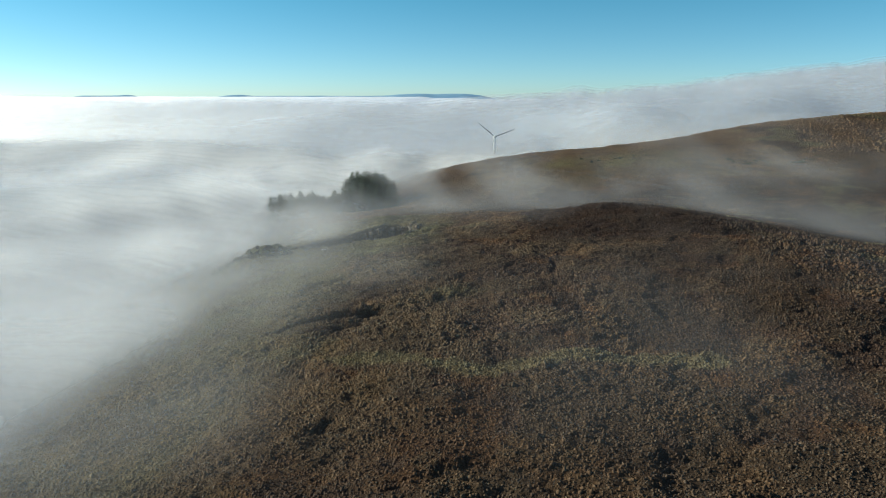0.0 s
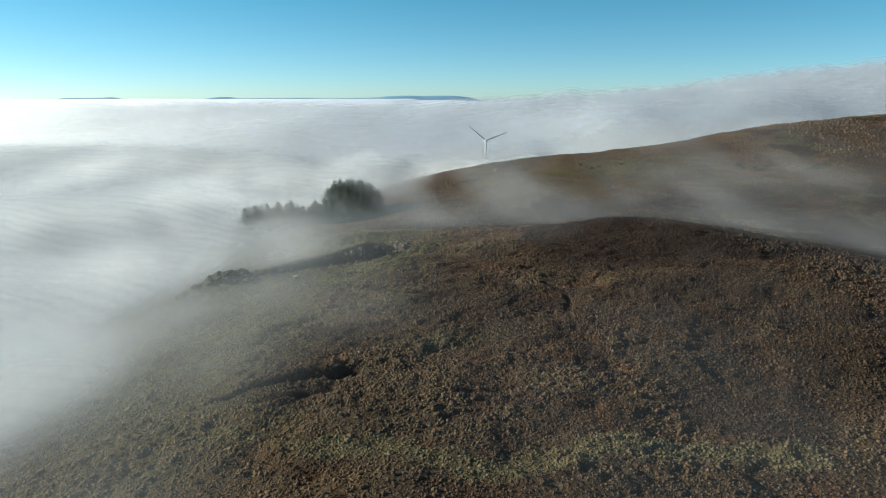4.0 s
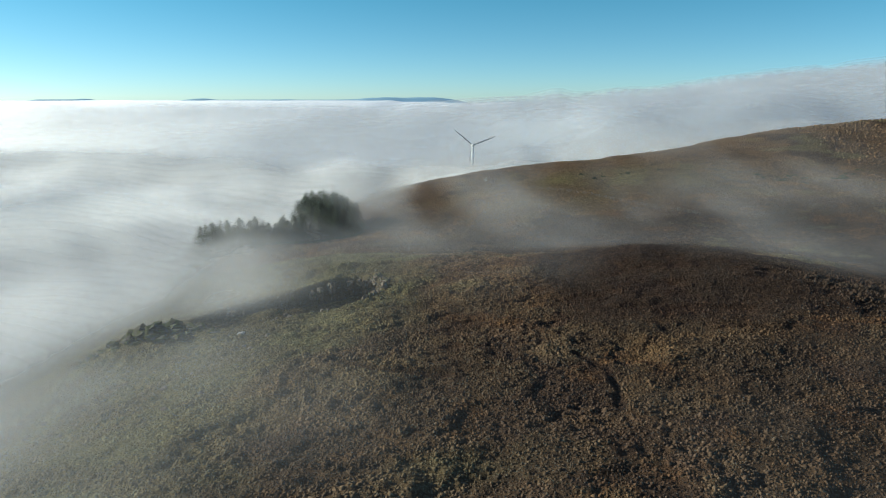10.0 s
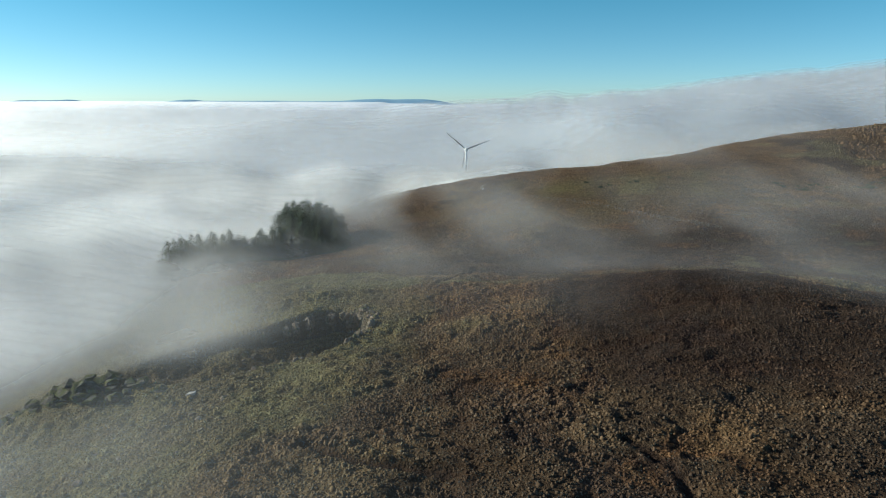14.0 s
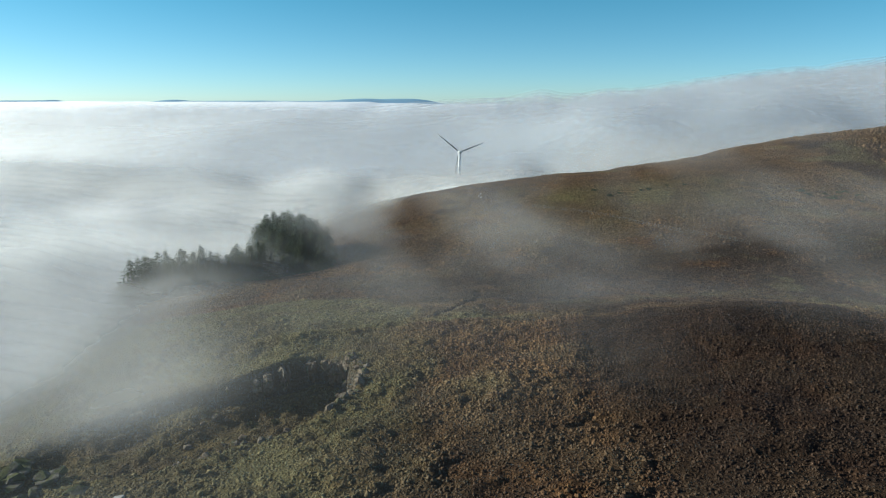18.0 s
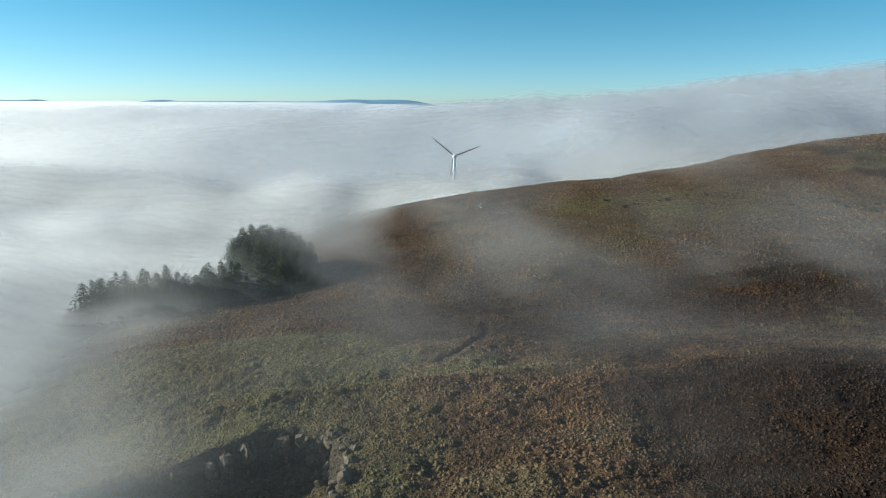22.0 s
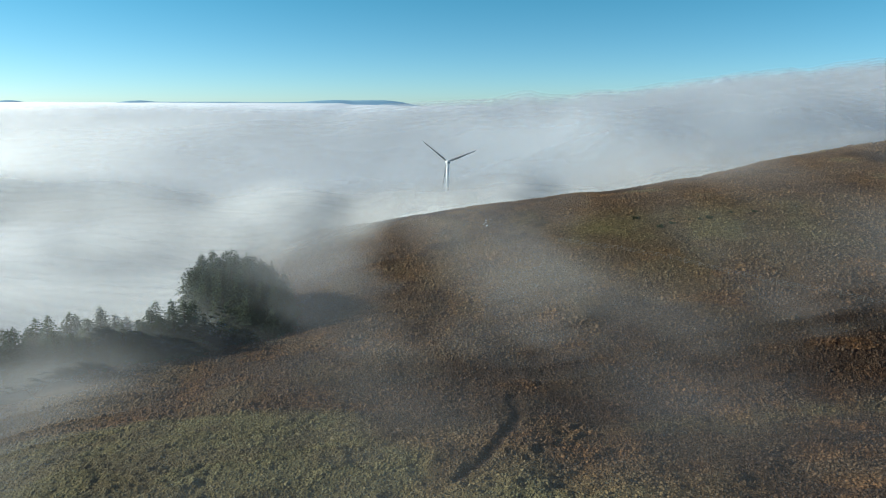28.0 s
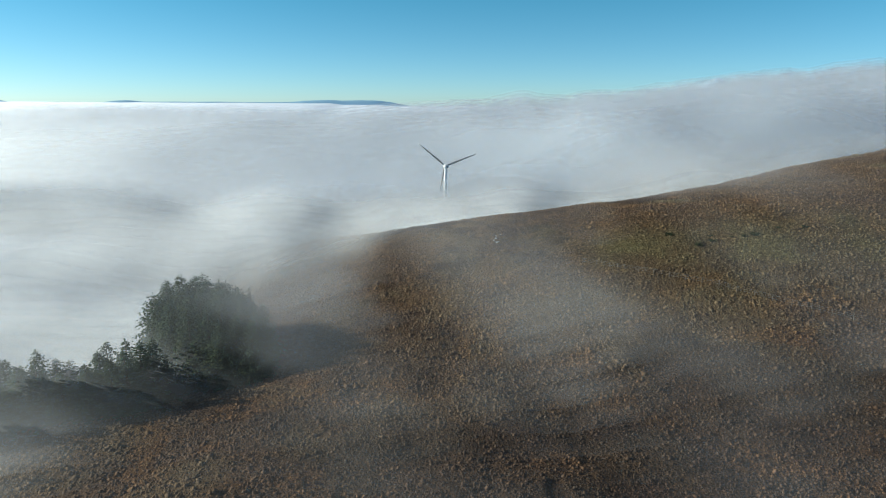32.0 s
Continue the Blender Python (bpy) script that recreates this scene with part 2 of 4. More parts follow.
def zones(x, y):
    """Shares of green grass, dark heather, dry straw, bare rock and russet bracken, 0 to 1; dark also carries the
    quarry floor's shade.
    """
    n1, n2, n3, n4 = fbm(x, y, 30, 4, 51), fbm(x, y, 11, 3, 61), fbm(x, y, 60, 3, 71), fbm(x, y, 5, 3, 75)
    edge = -26 + 5 * np.sin(y / 45.0) + 29 * sstep(118, 165, y) + 6 * sstep(190, 212, y) - 10 * sstep(216, 240, y) - 70 * sstep(236, 258, y)
    green = sstep(6, -7, x - edge + (n1 - 0.5) * 16 + (n2 - 0.5) * 14) * (0.6 + 0.4 * sstep(0.35, 0.6, n4))
    spots = 1.0 * patch(x, y, 12, 208, 12, 6) + 0.5 * patch(x, y, 47, 226, 22, 3) + 0.75 * patch(x, y, 85, 297, 32, 16) + 0.8 * patch(x, y, 62, 312, 16, 9)
    spots = spots + 0.6 * patch(x, y, 41, 330, 6, 5) + 0.5 * patch(x, y, 2, 108, 5, 3) + 0.45 * patch(x, y, 8, 171, 4, 3) + 0.5 * patch(x, y, -8, 128, 7, 5)
    green = np.maximum(green, np.minimum(1, spots) * (0.45 + 0.55 * sstep(0.35, 0.6, n2)))
    green = np.maximum(green, 0.45 * sstep(0.58, 0.72, n2) * sstep(0.45, 0.6, n1) * sstep(60, 90, x))
    dark = sstep(15, 25, x + (n1 - 0.5) * 20 - 7 * sstep(165, 185, y)) * sstep(122, 144, y + (n2 - 0.5) * 20) * (1 - sstep(193, 203, y + (n1 - 0.5) * 12))
    dark = np.maximum(dark, 0.75 * sstep(14, 40, x + (n1 - 0.5) * 34) * (1 - sstep(120, 150, y)) * sstep(0.35, 0.6, n2 * 0.6 + n3 * 0.4))
    dark = np.maximum(dark, 0.8 * sstep(226, 232, y) * (1 - sstep(250, 275, y)) * sstep(-40, 0, x) * (0.55 + 0.45 * sstep(0.4, 0.6, n2)))
    dark = np.maximum(dark, 0.8 * sstep(0.60, 0.68, n1) * sstep(-30, 10, x))
    dark = np.maximum(dark, 0.7 * patch(x, y, 30, 250, 10, 8) + 0.6 * patch(x, y, -10, 297, 14, 12))
    n5 = fbm(x, y, 17, 4, 79)
    dark = np.maximum(dark, 0.5 * sstep(0.50, 0.60, n5) * (1 - sstep(170, 200, y)) * sstep(-30, -16, x))
    dark = np.maximum(dark, 0.9 * (0.45 + 0.55 * sstep(0.40, 0.55, n2)) * patch(x, y, 54, 216, 32, 15))
    green = green * (0.5 + 0.5 * sstep(82, 112, y))
    dark = np.maximum(dark, 0.55 * (1 - sstep(62, 90, y + (n1 - 0.5) * 30)))
    straw = np.minimum(1, sstep(0.47, 0.66, n2 * 0.6 + n1 * 0.4) * 0.8 + 0.25 * sstep(28, 2, x) * sstep(0.3, 0.6, n2))
    straw = np.maximum(straw, 0.9 * sstep(0.58, 0.68, n4 * 0.6 + n2 * 0.4) * (1 - sstep(140, 160, y)))
    straw = np.maximum(straw, 0.95 * patch(x, y, -12, 124, 18, 28) * (0.4 + 0.6 * sstep(0.35, 0.6, n4)) + 0.4 * patch(x, y, 36, 206, 28, 5) + 0.9 * patch(x, y, 36, 292, 18, 12) + 0.6 * patch(x, y, 56, 256, 12, 7) + 0.7 * patch(x, y, 12, 262, 20, 6))
    straw = np.maximum(straw, 0.45 * sstep(262, 285, y) * sstep(-30, 10, x) * (0.4 + 0.6 * sstep(0.35, 0.6, n4)))
    straw = np.maximum(straw, 0.6 * sstep(-4, 4, x) * (1 - sstep(18, 30, x + (n1 - 0.5) * 24)) * sstep(140, 165, y) * (1 - sstep(205, 215, y)) * sstep(0.4, 0.58, n4))
    band = 1 - sstep(0.6, 2.6, seg_dist(x, y, FROST) + (n4 - 0.5) * 5)
    straw, green, dark = np.maximum(straw, 0.9 * band), np.maximum(green, 0.5 * band), dark * (1 - band)
    n6 = fbm(x, y, 7, 3, 25)
    straw = np.maximum(straw, 0.75 * sstep(0.50, 0.58, n6) * sstep(-20, -5, x) * (1 - sstep(165, 185, y)))
    russet = sstep(-6, 6, x + (n2 - 0.5) * 14) * (1 - sstep(22, 32, x + (n1 - 0.5) * 24)) * sstep(135, 160, y) * (1 - sstep(205, 212, y))
    russet = np.maximum(russet, 0.9 * patch(x, y, 45, 328, 16, 12) + 0.9 * patch(x, y, 2, 340, 26, 22) + 0.7 * patch(x, y, -25, 250, 30, 9))
    russet = np.maximum(russet, 0.8 * sstep(0.50, 0.60, n1 * 0.5 + n4 * 0.5))
    straw = np.maximum(straw, 0.7 * sstep(0.45, 0.36, n5) * (1 - sstep(140, 170, y)))
    russet = np.maximum(russet, 0.7 * sstep(275, 310, y) * (0.5 + 0.5 * sstep(0.4, 0.6, n2)))
    russet = np.minimum(russet, 1) * (0.45 + 0.55 * sstep(0.35, 0.6, n4))
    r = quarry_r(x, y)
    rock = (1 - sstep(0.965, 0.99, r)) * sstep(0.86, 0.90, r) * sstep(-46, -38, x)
    # quarry floor: less green, and darkened in the colour for the bowl's shade
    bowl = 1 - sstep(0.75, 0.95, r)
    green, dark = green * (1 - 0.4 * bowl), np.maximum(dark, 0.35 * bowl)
    peat = np.zeros(np.shape(x))
    for line, width, depth in DITCHES:
        peat = np.maximum(peat, 1 - sstep(width * 0.7, width * 1.7, seg_dist(x, y, line) + (fbm(x, y, 5, 2, 5) - 0.5) * 1.6))
    return green * (1 - peat), np.maximum(dark * (1 - green * 0.7), peat), straw, rock, russet


def height_at(x, y):
    return float(ground(np.array([x]), np.array([y]))[0])


# ---- materials ----
def material(name):
    m = bpy.data.materials.new(name)
    m.use_nodes = True
    nt = m.node_tree
    nt.nodes.clear()
    return m, nt


def node(nt, kind, **values):
    n = nt.nodes.new(kind)
    for key, value in values.items():
        n.inputs[key.replace("_", " ")].default_value = value
    return n


def mixed(nt, fac, a, b, blend="MIX"):
    n = nt.nodes.new("ShaderNodeMix")
    n.data_type, n.blend_type = "RGBA", blend
    for sock, value in ((n.inputs[0], fac), (n.inputs[6], a), (n.inputs[7], b)):
        if isinstance(value, (int, float)):
            sock.default_value = value
        elif isinstance(value, tuple):
            sock.default_value = (*value, 1)
        else:
            nt.links.new(value, sock)
    return n.outputs[2]


def math_node(nt, op, a, b=0.0, clamp=False):
    n = nt.nodes.new("ShaderNodeMath")
    n.operation, n.use_clamp = op, clamp
    for sock, value in zip(n.inputs, (a, b)):
        if isinstance(value, (int, float)):
            sock.default_value = value
        else:
            nt.links.new(value, sock)
    return n.outputs[0]


def ramp(nt, fac, a, b):
    n = nt.nodes.new("ShaderNodeMapRange")
    n.interpolation_type = "SMOOTHSTEP"
    n.inputs["From Min"].default_value, n.inputs["From Max"].default_value = a, b
    nt.links.new(fac, n.inputs["Value"])
    return n.outputs["Result"]


def noise_tex(nt, scale, detail=4.0, rough=0.55, stretch=None):
    pos = nt.nodes.new("ShaderNodeNewGeometry").outputs["Position"]
    if stretch:
        mp = nt.nodes.new("ShaderNodeMapping")
        mp.inputs["Scale"].default_value = stretch
        nt.links.new(pos, mp.inputs["Vector"])
        pos = mp.outputs[0]
    n = node(nt, "ShaderNodeTexNoise", Scale=scale, Detail=detail, Roughness=rough)
    nt.links.new(pos, n.inputs["Vector"])
    return n.outputs["Fac"]


def attribute(nt, name):
    n = nt.nodes.new("ShaderNodeAttribute")
    n.attribute_name = name
    return n.outputs["Fac"]


def finish(nt, colour, rough=0.9, bump=None, strength=0.5, distance=0.1, metallic=0.0, spec=0.3):
    b = node(nt, "ShaderNodeBsdfPrincipled", Roughness=rough, Metallic=metallic)
    b.inputs["Specular IOR Level"].default_value = spec
    if isinstance(colour, tuple):
        b.inputs["Base Color"].default_value = (*colour, 1)
    else:
        nt.links.new(colour, b.inputs["Base Color"])
    if bump is not None:
        bn = node(nt, "ShaderNodeBump", Strength=strength, Distance=distance)
        nt.links.new(bump, bn.inputs["Height"])
        nt.links.new(bn.outputs[0], b.inputs["Normal"])
    out = nt.nodes.new("ShaderNodeOutputMaterial")
    nt.links.new(b.outputs[0], out.inputs[0])
    return b


def moor_colours(nt, per_piece):
    """Heather, bracken, dry straw and green grass by their shares."""
    broad = noise_tex(nt, 0.16, 4)
    if per_piece:
        own = attribute(nt, "own")
        mound = None
    else:
        pos = nt.nodes.new("ShaderNodeNewGeometry").outputs["Position"]
        bent = nt.nodes.new("ShaderNodeVectorMath")
        bent.operation = "MULTIPLY_ADD"
        wob = node(nt, "ShaderNodeTexNoise", Scale=1.6, Detail=3.0)
        nt.links.new(pos, wob.inputs["Vector"])
        nt.links.new(wob.outputs["Color"], bent.inputs[0])
        bent.inputs[1].default_value = (0.7, 0.7, 0.7)
        nt.links.new(pos, bent.inputs[2])
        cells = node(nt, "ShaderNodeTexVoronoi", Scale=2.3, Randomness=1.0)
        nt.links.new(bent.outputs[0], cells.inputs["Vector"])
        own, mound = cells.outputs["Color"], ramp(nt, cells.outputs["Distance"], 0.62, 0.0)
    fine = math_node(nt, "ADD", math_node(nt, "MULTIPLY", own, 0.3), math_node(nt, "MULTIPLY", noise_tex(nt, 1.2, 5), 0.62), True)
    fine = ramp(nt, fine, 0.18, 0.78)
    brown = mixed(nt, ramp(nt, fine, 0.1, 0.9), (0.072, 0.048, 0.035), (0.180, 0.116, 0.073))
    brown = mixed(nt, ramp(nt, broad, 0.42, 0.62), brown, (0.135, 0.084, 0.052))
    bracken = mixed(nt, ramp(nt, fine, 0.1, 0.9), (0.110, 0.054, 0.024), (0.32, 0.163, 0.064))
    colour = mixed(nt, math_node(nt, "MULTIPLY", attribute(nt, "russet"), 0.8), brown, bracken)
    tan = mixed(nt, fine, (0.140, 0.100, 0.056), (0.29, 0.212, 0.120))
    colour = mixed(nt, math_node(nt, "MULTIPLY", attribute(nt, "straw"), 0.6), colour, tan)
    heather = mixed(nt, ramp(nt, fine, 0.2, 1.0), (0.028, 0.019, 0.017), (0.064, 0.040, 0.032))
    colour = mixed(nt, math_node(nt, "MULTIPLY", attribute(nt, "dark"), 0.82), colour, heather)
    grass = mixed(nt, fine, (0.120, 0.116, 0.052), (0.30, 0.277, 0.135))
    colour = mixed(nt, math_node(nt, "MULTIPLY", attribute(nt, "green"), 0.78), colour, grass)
    return colour, mound


m_ground, nt = material("moor_ground")
col, mound = moor_colours(nt, False)
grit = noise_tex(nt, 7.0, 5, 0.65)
# shade put into the colour: darker in the gaps between mounds, lighter on top
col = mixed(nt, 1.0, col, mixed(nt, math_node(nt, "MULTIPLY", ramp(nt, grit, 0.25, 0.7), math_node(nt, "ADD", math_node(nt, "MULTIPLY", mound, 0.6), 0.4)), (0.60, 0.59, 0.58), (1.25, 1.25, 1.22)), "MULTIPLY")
relief = math_node(nt, "ADD", math_node(nt, "MULTIPLY", mound, 0.8), math_node(nt, "MULTIPLY", grit, 0.55))
stone = mixed(nt, noise_tex(nt, 0.9, 6, 0.7), (0.04, 0.036, 0.03), (0.19, 0.16, 0.12))
col = mixed(nt, attribute(nt, "rock"), col, stone)
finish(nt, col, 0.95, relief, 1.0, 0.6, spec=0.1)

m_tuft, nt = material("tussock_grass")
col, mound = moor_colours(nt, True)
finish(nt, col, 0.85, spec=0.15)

m_rock, nt = material("quarry_stone")
info = nt.nodes.new("ShaderNodeObjectInfo").outputs["Random"]
col = mixed(nt, ramp(nt, noise_tex(nt, 1.3, 7, 0.7), 0.3, 0.75), (0.05, 0.043, 0.036), (0.30, 0.25, 0.19))
col = mixed(nt, math_node(nt, "MULTIPLY", info, 0.5), col, (0.25, 0.185, 0.13))
col = mixed(nt, ramp(nt, noise_tex(nt, 0.7, 4), 0.52, 0.66), col, (0.075, 0.08, 0.035))
finish(nt, col, 0.9, noise_tex(nt, 3.0, 7, 0.7), 0.7, 0.25, spec=0.2)

m_crag, nt = material("mossy_crag_stone")
col = mixed(nt, ramp(nt, noise_tex(nt, 1.1, 7, 0.7), 0.3, 0.75), (0.045, 0.043, 0.036), (0.20, 0.185, 0.155))
col = mixed(nt, ramp(nt, noise_tex(nt, 0.8, 4), 0.42, 0.56), col, (0.085, 0.092, 0.038))
finish(nt, col, 0.95, noise_tex(nt, 3.0, 7, 0.7), 0.7, 0.25, spec=0.1)

m_pale, nt = material("lichened_stone")
finish(nt, mixed(nt, noise_tex(nt, 3.0, 5), (0.32, 0.30, 0.27), (0.62, 0.60, 0.56)), 0.9, noise_tex(nt, 6.0, 5), 0.6, 0.1)

m_needle, nt = material("spruce_needles")
piece = nt.nodes.new("ShaderNodeNewGeometry").outputs["Random Per Island"]
col = mixed(nt, piece, (0.022, 0.040, 0.019), (0.066, 0.098, 0.042))
col = mixed(nt, ramp(nt, noise_tex(nt, 0.35, 3), 0.45, 0.65), col, (0.045, 0.062, 0.022))
finish(nt, col, 0.8, spec=0.2)

m_bark, nt = material("bark")
finish(nt, mixed(nt, noise_tex(nt, 5.0, 5, 0.6, (1, 1, 0.2)), (0.05, 0.035, 0.025), (0.13, 0.095, 0.07)), 0.95)

m_bush, nt = material("gorse_leaves")
piece = nt.nodes.new("ShaderNodeNewGeometry").outputs["Random Per Island"]
finish(nt, mixed(nt, piece, (0.020, 0.030, 0.014), (0.070, 0.075, 0.030)), 0.85, spec=0.2)

m_white, nt = material("turbine_paint")
finish(nt, mixed(nt, noise_tex(nt, 0.4, 4, 0.6, (1, 1, 0.15)), (0.70, 0.72, 0.73), (0.82, 0.83, 0.83)), 0.35, spec=0.5)
# light grey blades, with the shade of their near side put into the colour
m_blade, nt = material("shaded_blade_paint")
finish(nt, mixed(nt, noise_tex(nt, 0.6, 4), (0.16, 0.17, 0.18), (0.24, 0.25, 0.27)), 0.4, spec=0.5)
m_steel, nt = material("galvanised_steel")
finish(nt, mixed(nt, noise_tex(nt, 2.0, 4), (0.16, 0.17, 0.18), (0.28, 0.29, 0.30)), 0.5, metallic=0.6)
m_post, nt = material("weathered_wood")
finish(nt, mixed(nt, noise_tex(nt, 6.0, 4, 0.6, (1, 1, 0.15)), (0.09, 0.075, 0.06), (0.20, 0.17, 0.14)), 0.9)

# the haze of distance is put into this pale blue base colour
m_hills, nt = material("hazed_hill")
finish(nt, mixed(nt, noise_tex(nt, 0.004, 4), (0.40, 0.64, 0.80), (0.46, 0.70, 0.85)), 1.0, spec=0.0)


def fog_material(name, scale, low, high, most, stretch=None, shaped=True, behind=0.12):
    """A veil of droplets, lit alike whichever way it lies, with a broad forward gleam; how much it covers follows its thickness and drifting wisps."""
    m, nt = material(name)
    tint = (0.69, 0.76, 0.85, 1) if shaped else (0.86, 0.91, 0.985, 1)
    shape = nt.nodes.new("ShaderNodeNewGeometry").outputs["Normal"]
    face = nt.nodes.new("ShaderNodeVectorMath")
    face.operation = "ADD"
    face.inputs[0].default_value, face.inputs[1].default_value = (0, 0, 0.75), sun_dir * ((0.16 if most >= 1 else 0.45) if shaped else 1.0)
    if shaped:
        nt.links.new(shape, face.inputs[0])
    lit = node(nt, "ShaderNodeBsdfDiffuse", Color=tint)
    nt.links.new(face.outputs[0], lit.inputs["Normal"])
    gleam = node(nt, "ShaderNodeBsdfGlossy", Color=(0.86, 0.89, 0.93, 1), Roughness=0.62)
    toward = nt.nodes.new("ShaderNodeVectorMath")       # droplets throw most light on, away from the sun
    toward.operation = "ADD"
    toward.inputs[0].default_value, toward.inputs[1].default_value = (0, 0, 0.4), (-0.45, -0.73, 0.3)
    if shaped:
        soft = nt.nodes.new("ShaderNodeVectorMath")
        soft.operation = "SCALE"
        soft.inputs["Scale"].default_value = 0.4
        nt.links.new(shape, soft.inputs[0])
        nt.links.new(soft.outputs[0], toward.inputs[0])
    level = nt.nodes.new("ShaderNodeVectorMath")
    level.operation = "NORMALIZE"
    nt.links.new(toward.outputs[0], level.inputs[0])
    nt.links.new(level.outputs[0], gleam.inputs["Normal"])
    back = node(nt, "ShaderNodeBsdfTranslucent", Color=tint)
    away = nt.nodes.new("ShaderNodeVectorMath")
    away.operation = "SCALE"
    away.inputs["Scale"].default_value = -1.0
    nt.links.new(face.outputs[0], away.inputs[0])
    nt.links.new(away.outputs[0], back.inputs["Normal"])
    both = node(nt, "ShaderNodeMixShader", Fac=0.0 if most >= 1 else behind)
    if not shaped:                                      # thick fog hands on more light from droplet to droplet than thin mist
        nt.links.new(math_node(nt, "ADD", math_node(nt, "MULTIPLY", attribute(nt, "dense"), 0.56 - behind), behind), both.inputs[0])
    nt.links.new(lit.outputs[0], both.inputs[1])
    nt.links.new(back.outputs[0], both.inputs[2])
    body = node(nt, "ShaderNodeMixShader", Fac=(0.36 if shaped else 0.24) if behind < 0.5 else 0.0)
    nt.links.new(both.outputs[0], body.inputs[1])
    nt.links.new(gleam.outputs[0], body.inputs[2])
    out = nt.nodes.new("ShaderNodeOutputMaterial")
    if most >= 1:
        nt.links.new(body.outputs[0], out.inputs[0])
        return m
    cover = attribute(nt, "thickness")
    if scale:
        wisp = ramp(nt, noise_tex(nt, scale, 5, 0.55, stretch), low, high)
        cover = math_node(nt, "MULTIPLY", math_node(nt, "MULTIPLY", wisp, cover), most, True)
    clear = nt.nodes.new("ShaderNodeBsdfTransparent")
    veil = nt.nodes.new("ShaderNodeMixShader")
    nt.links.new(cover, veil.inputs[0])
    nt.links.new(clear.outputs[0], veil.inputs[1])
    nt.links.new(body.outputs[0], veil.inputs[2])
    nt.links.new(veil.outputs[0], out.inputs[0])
    return m


m_core = fog_material("dense_fog", 0.01, 0, 1, 1.0)
m_veil = fog_material("fog_veil", 0.010, 0.02, 0.55, 0.31, (1, 1.0, 0.4), True, 0.25)
m_mist = fog_material("drifting_fog", 0, 0, 0, 0.999, None, False, 0.22)


# ---- mesh helpers ----
def sheet(name, xs, ys, zf, mat, attrs=None, label="", category="", kind="structure", smooth=True):
    """One sheet over a grid of lines; zf and the attributes are worked out from the plan."""
    gx, gy = np.meshgrid(xs, ys)
    gx, gy = gx.ravel(), gy.ravel()
    z = zf(gx, gy)
    nx, ny = len(xs), len(ys)
    me = bpy.data.meshes.new(name)
    me.vertices.add(nx * ny)
    me.vertices.foreach_set("co", np.column_stack((gx, gy, z)).astype(np.float32).ravel())
    i = (np.arange(ny - 1)[:, None] * nx + np.arange(nx - 1)[None, :]).ravel()
    quads = np.column_stack((i, i + 1, i + 1 + nx, i + nx))
    keep = None
    values = attrs(gx, gy, z) if attrs else {}
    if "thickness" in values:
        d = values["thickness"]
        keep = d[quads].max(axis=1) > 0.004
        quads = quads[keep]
    n = len(quads)
    me.loops.add(n * 4)
    me.polygons.add(n)
    me.loops.foreach_set("vertex_index", quads.astype(np.int32).ravel())
    me.polygons.foreach_set("loop_start", np.arange(0, n * 4, 4, dtype=np.int32))
    me.polygons.foreach_set("use_smooth", np.full(n, smooth))
    me.update(calc_edges=True)
    for key, value in values.items():
        a = me.attributes.new(key, "FLOAT", "POINT")
        a.data.foreach_set("value", value.astype(np.float32))
    me.materials.append(mat)
    return tagged(new(name, me), label, category, "", kind)


def soup(name, co, tris, mat, attrs=None, label="", category="", kind="", parent=None):
    """A mesh of loose triangles from worked-out arrays."""
    me = bpy.data.meshes.new(name)
    me.vertices.add(len(co))
    me.vertices.foreach_set("co", co.astype(np.float32).ravel())
    n = len(tris)
    me.loops.add(n * 3)
    me.polygons.add(n)
    me.loops.foreach_set("vertex_index", tris.astype(np.int32).ravel())
    me.polygons.foreach_set("loop_start", np.arange(0, n * 3, 3, dtype=np.int32))
    me.update(calc_edges=True)
    for key, value in (attrs or {}).items():
        a = me.attributes.new(key, "FLOAT", "POINT")
        a.data.foreach_set("value", value.astype(np.float32))
    me.materials.append(mat)
    ob = new(name, me)
    if parent:
        ob.parent = parent
    return tagged(ob, label, category, "", kind)


def part(name, bm, mat, parent, label=""):
    me = bpy.data.meshes.new(name)
    bm.normal_update()
    bm.to_mesh(me)
    bm.free()
    me.materials.append(mat)
    ob = new(name, me)
    ob.parent = parent
    return tagged(ob, label)


def lines(a, b, step, low, high, grow=1.25):
    """Grid lines: even between a and b, then ever wider out to low and high."""
    mid = np.arange(a, b + step * 0.5, step)
    out, d, v = [], step, mid[-1]
    while v < high:
        d = min(d * grow, 160)
        v += d
        out.append(min(v, high))
    left, d, v = [], step, a
    while v > low:
        d = min(d * grow, 160)
        v -= d
        left.append(max(v, low))
    return np.concatenate((left[::-1], mid, out))


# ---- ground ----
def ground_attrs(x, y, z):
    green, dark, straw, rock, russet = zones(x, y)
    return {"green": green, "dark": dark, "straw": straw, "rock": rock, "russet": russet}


def turf_height(x, y):
    green, dark, straw, rock, russet = zones(x, y)
    return ground(x, y) + turf(x, y)[0] * (1 - 0.55 * dark) * (1 - rock)


def far_lines(mid, low, high, first=1.035):
    """Carries even lines outwards, ever wider."""
    out, d, v = [], mid[1] - mid[0], mid[-1]
    while v < high:
        d = min(d * (first if v < mid[-1] + 90 else 1.12), 170)
        v += d
        out.append(min(v, high))
    left, d, v = [], mid[1] - mid[0], mid[0]
    while v > low:
        d = min(d * (first if v > mid[0] - 30 else 1.12), 170)
        v -= d
        left.append(max(v, low))
    return np.concatenate((left[::-1], mid, out))


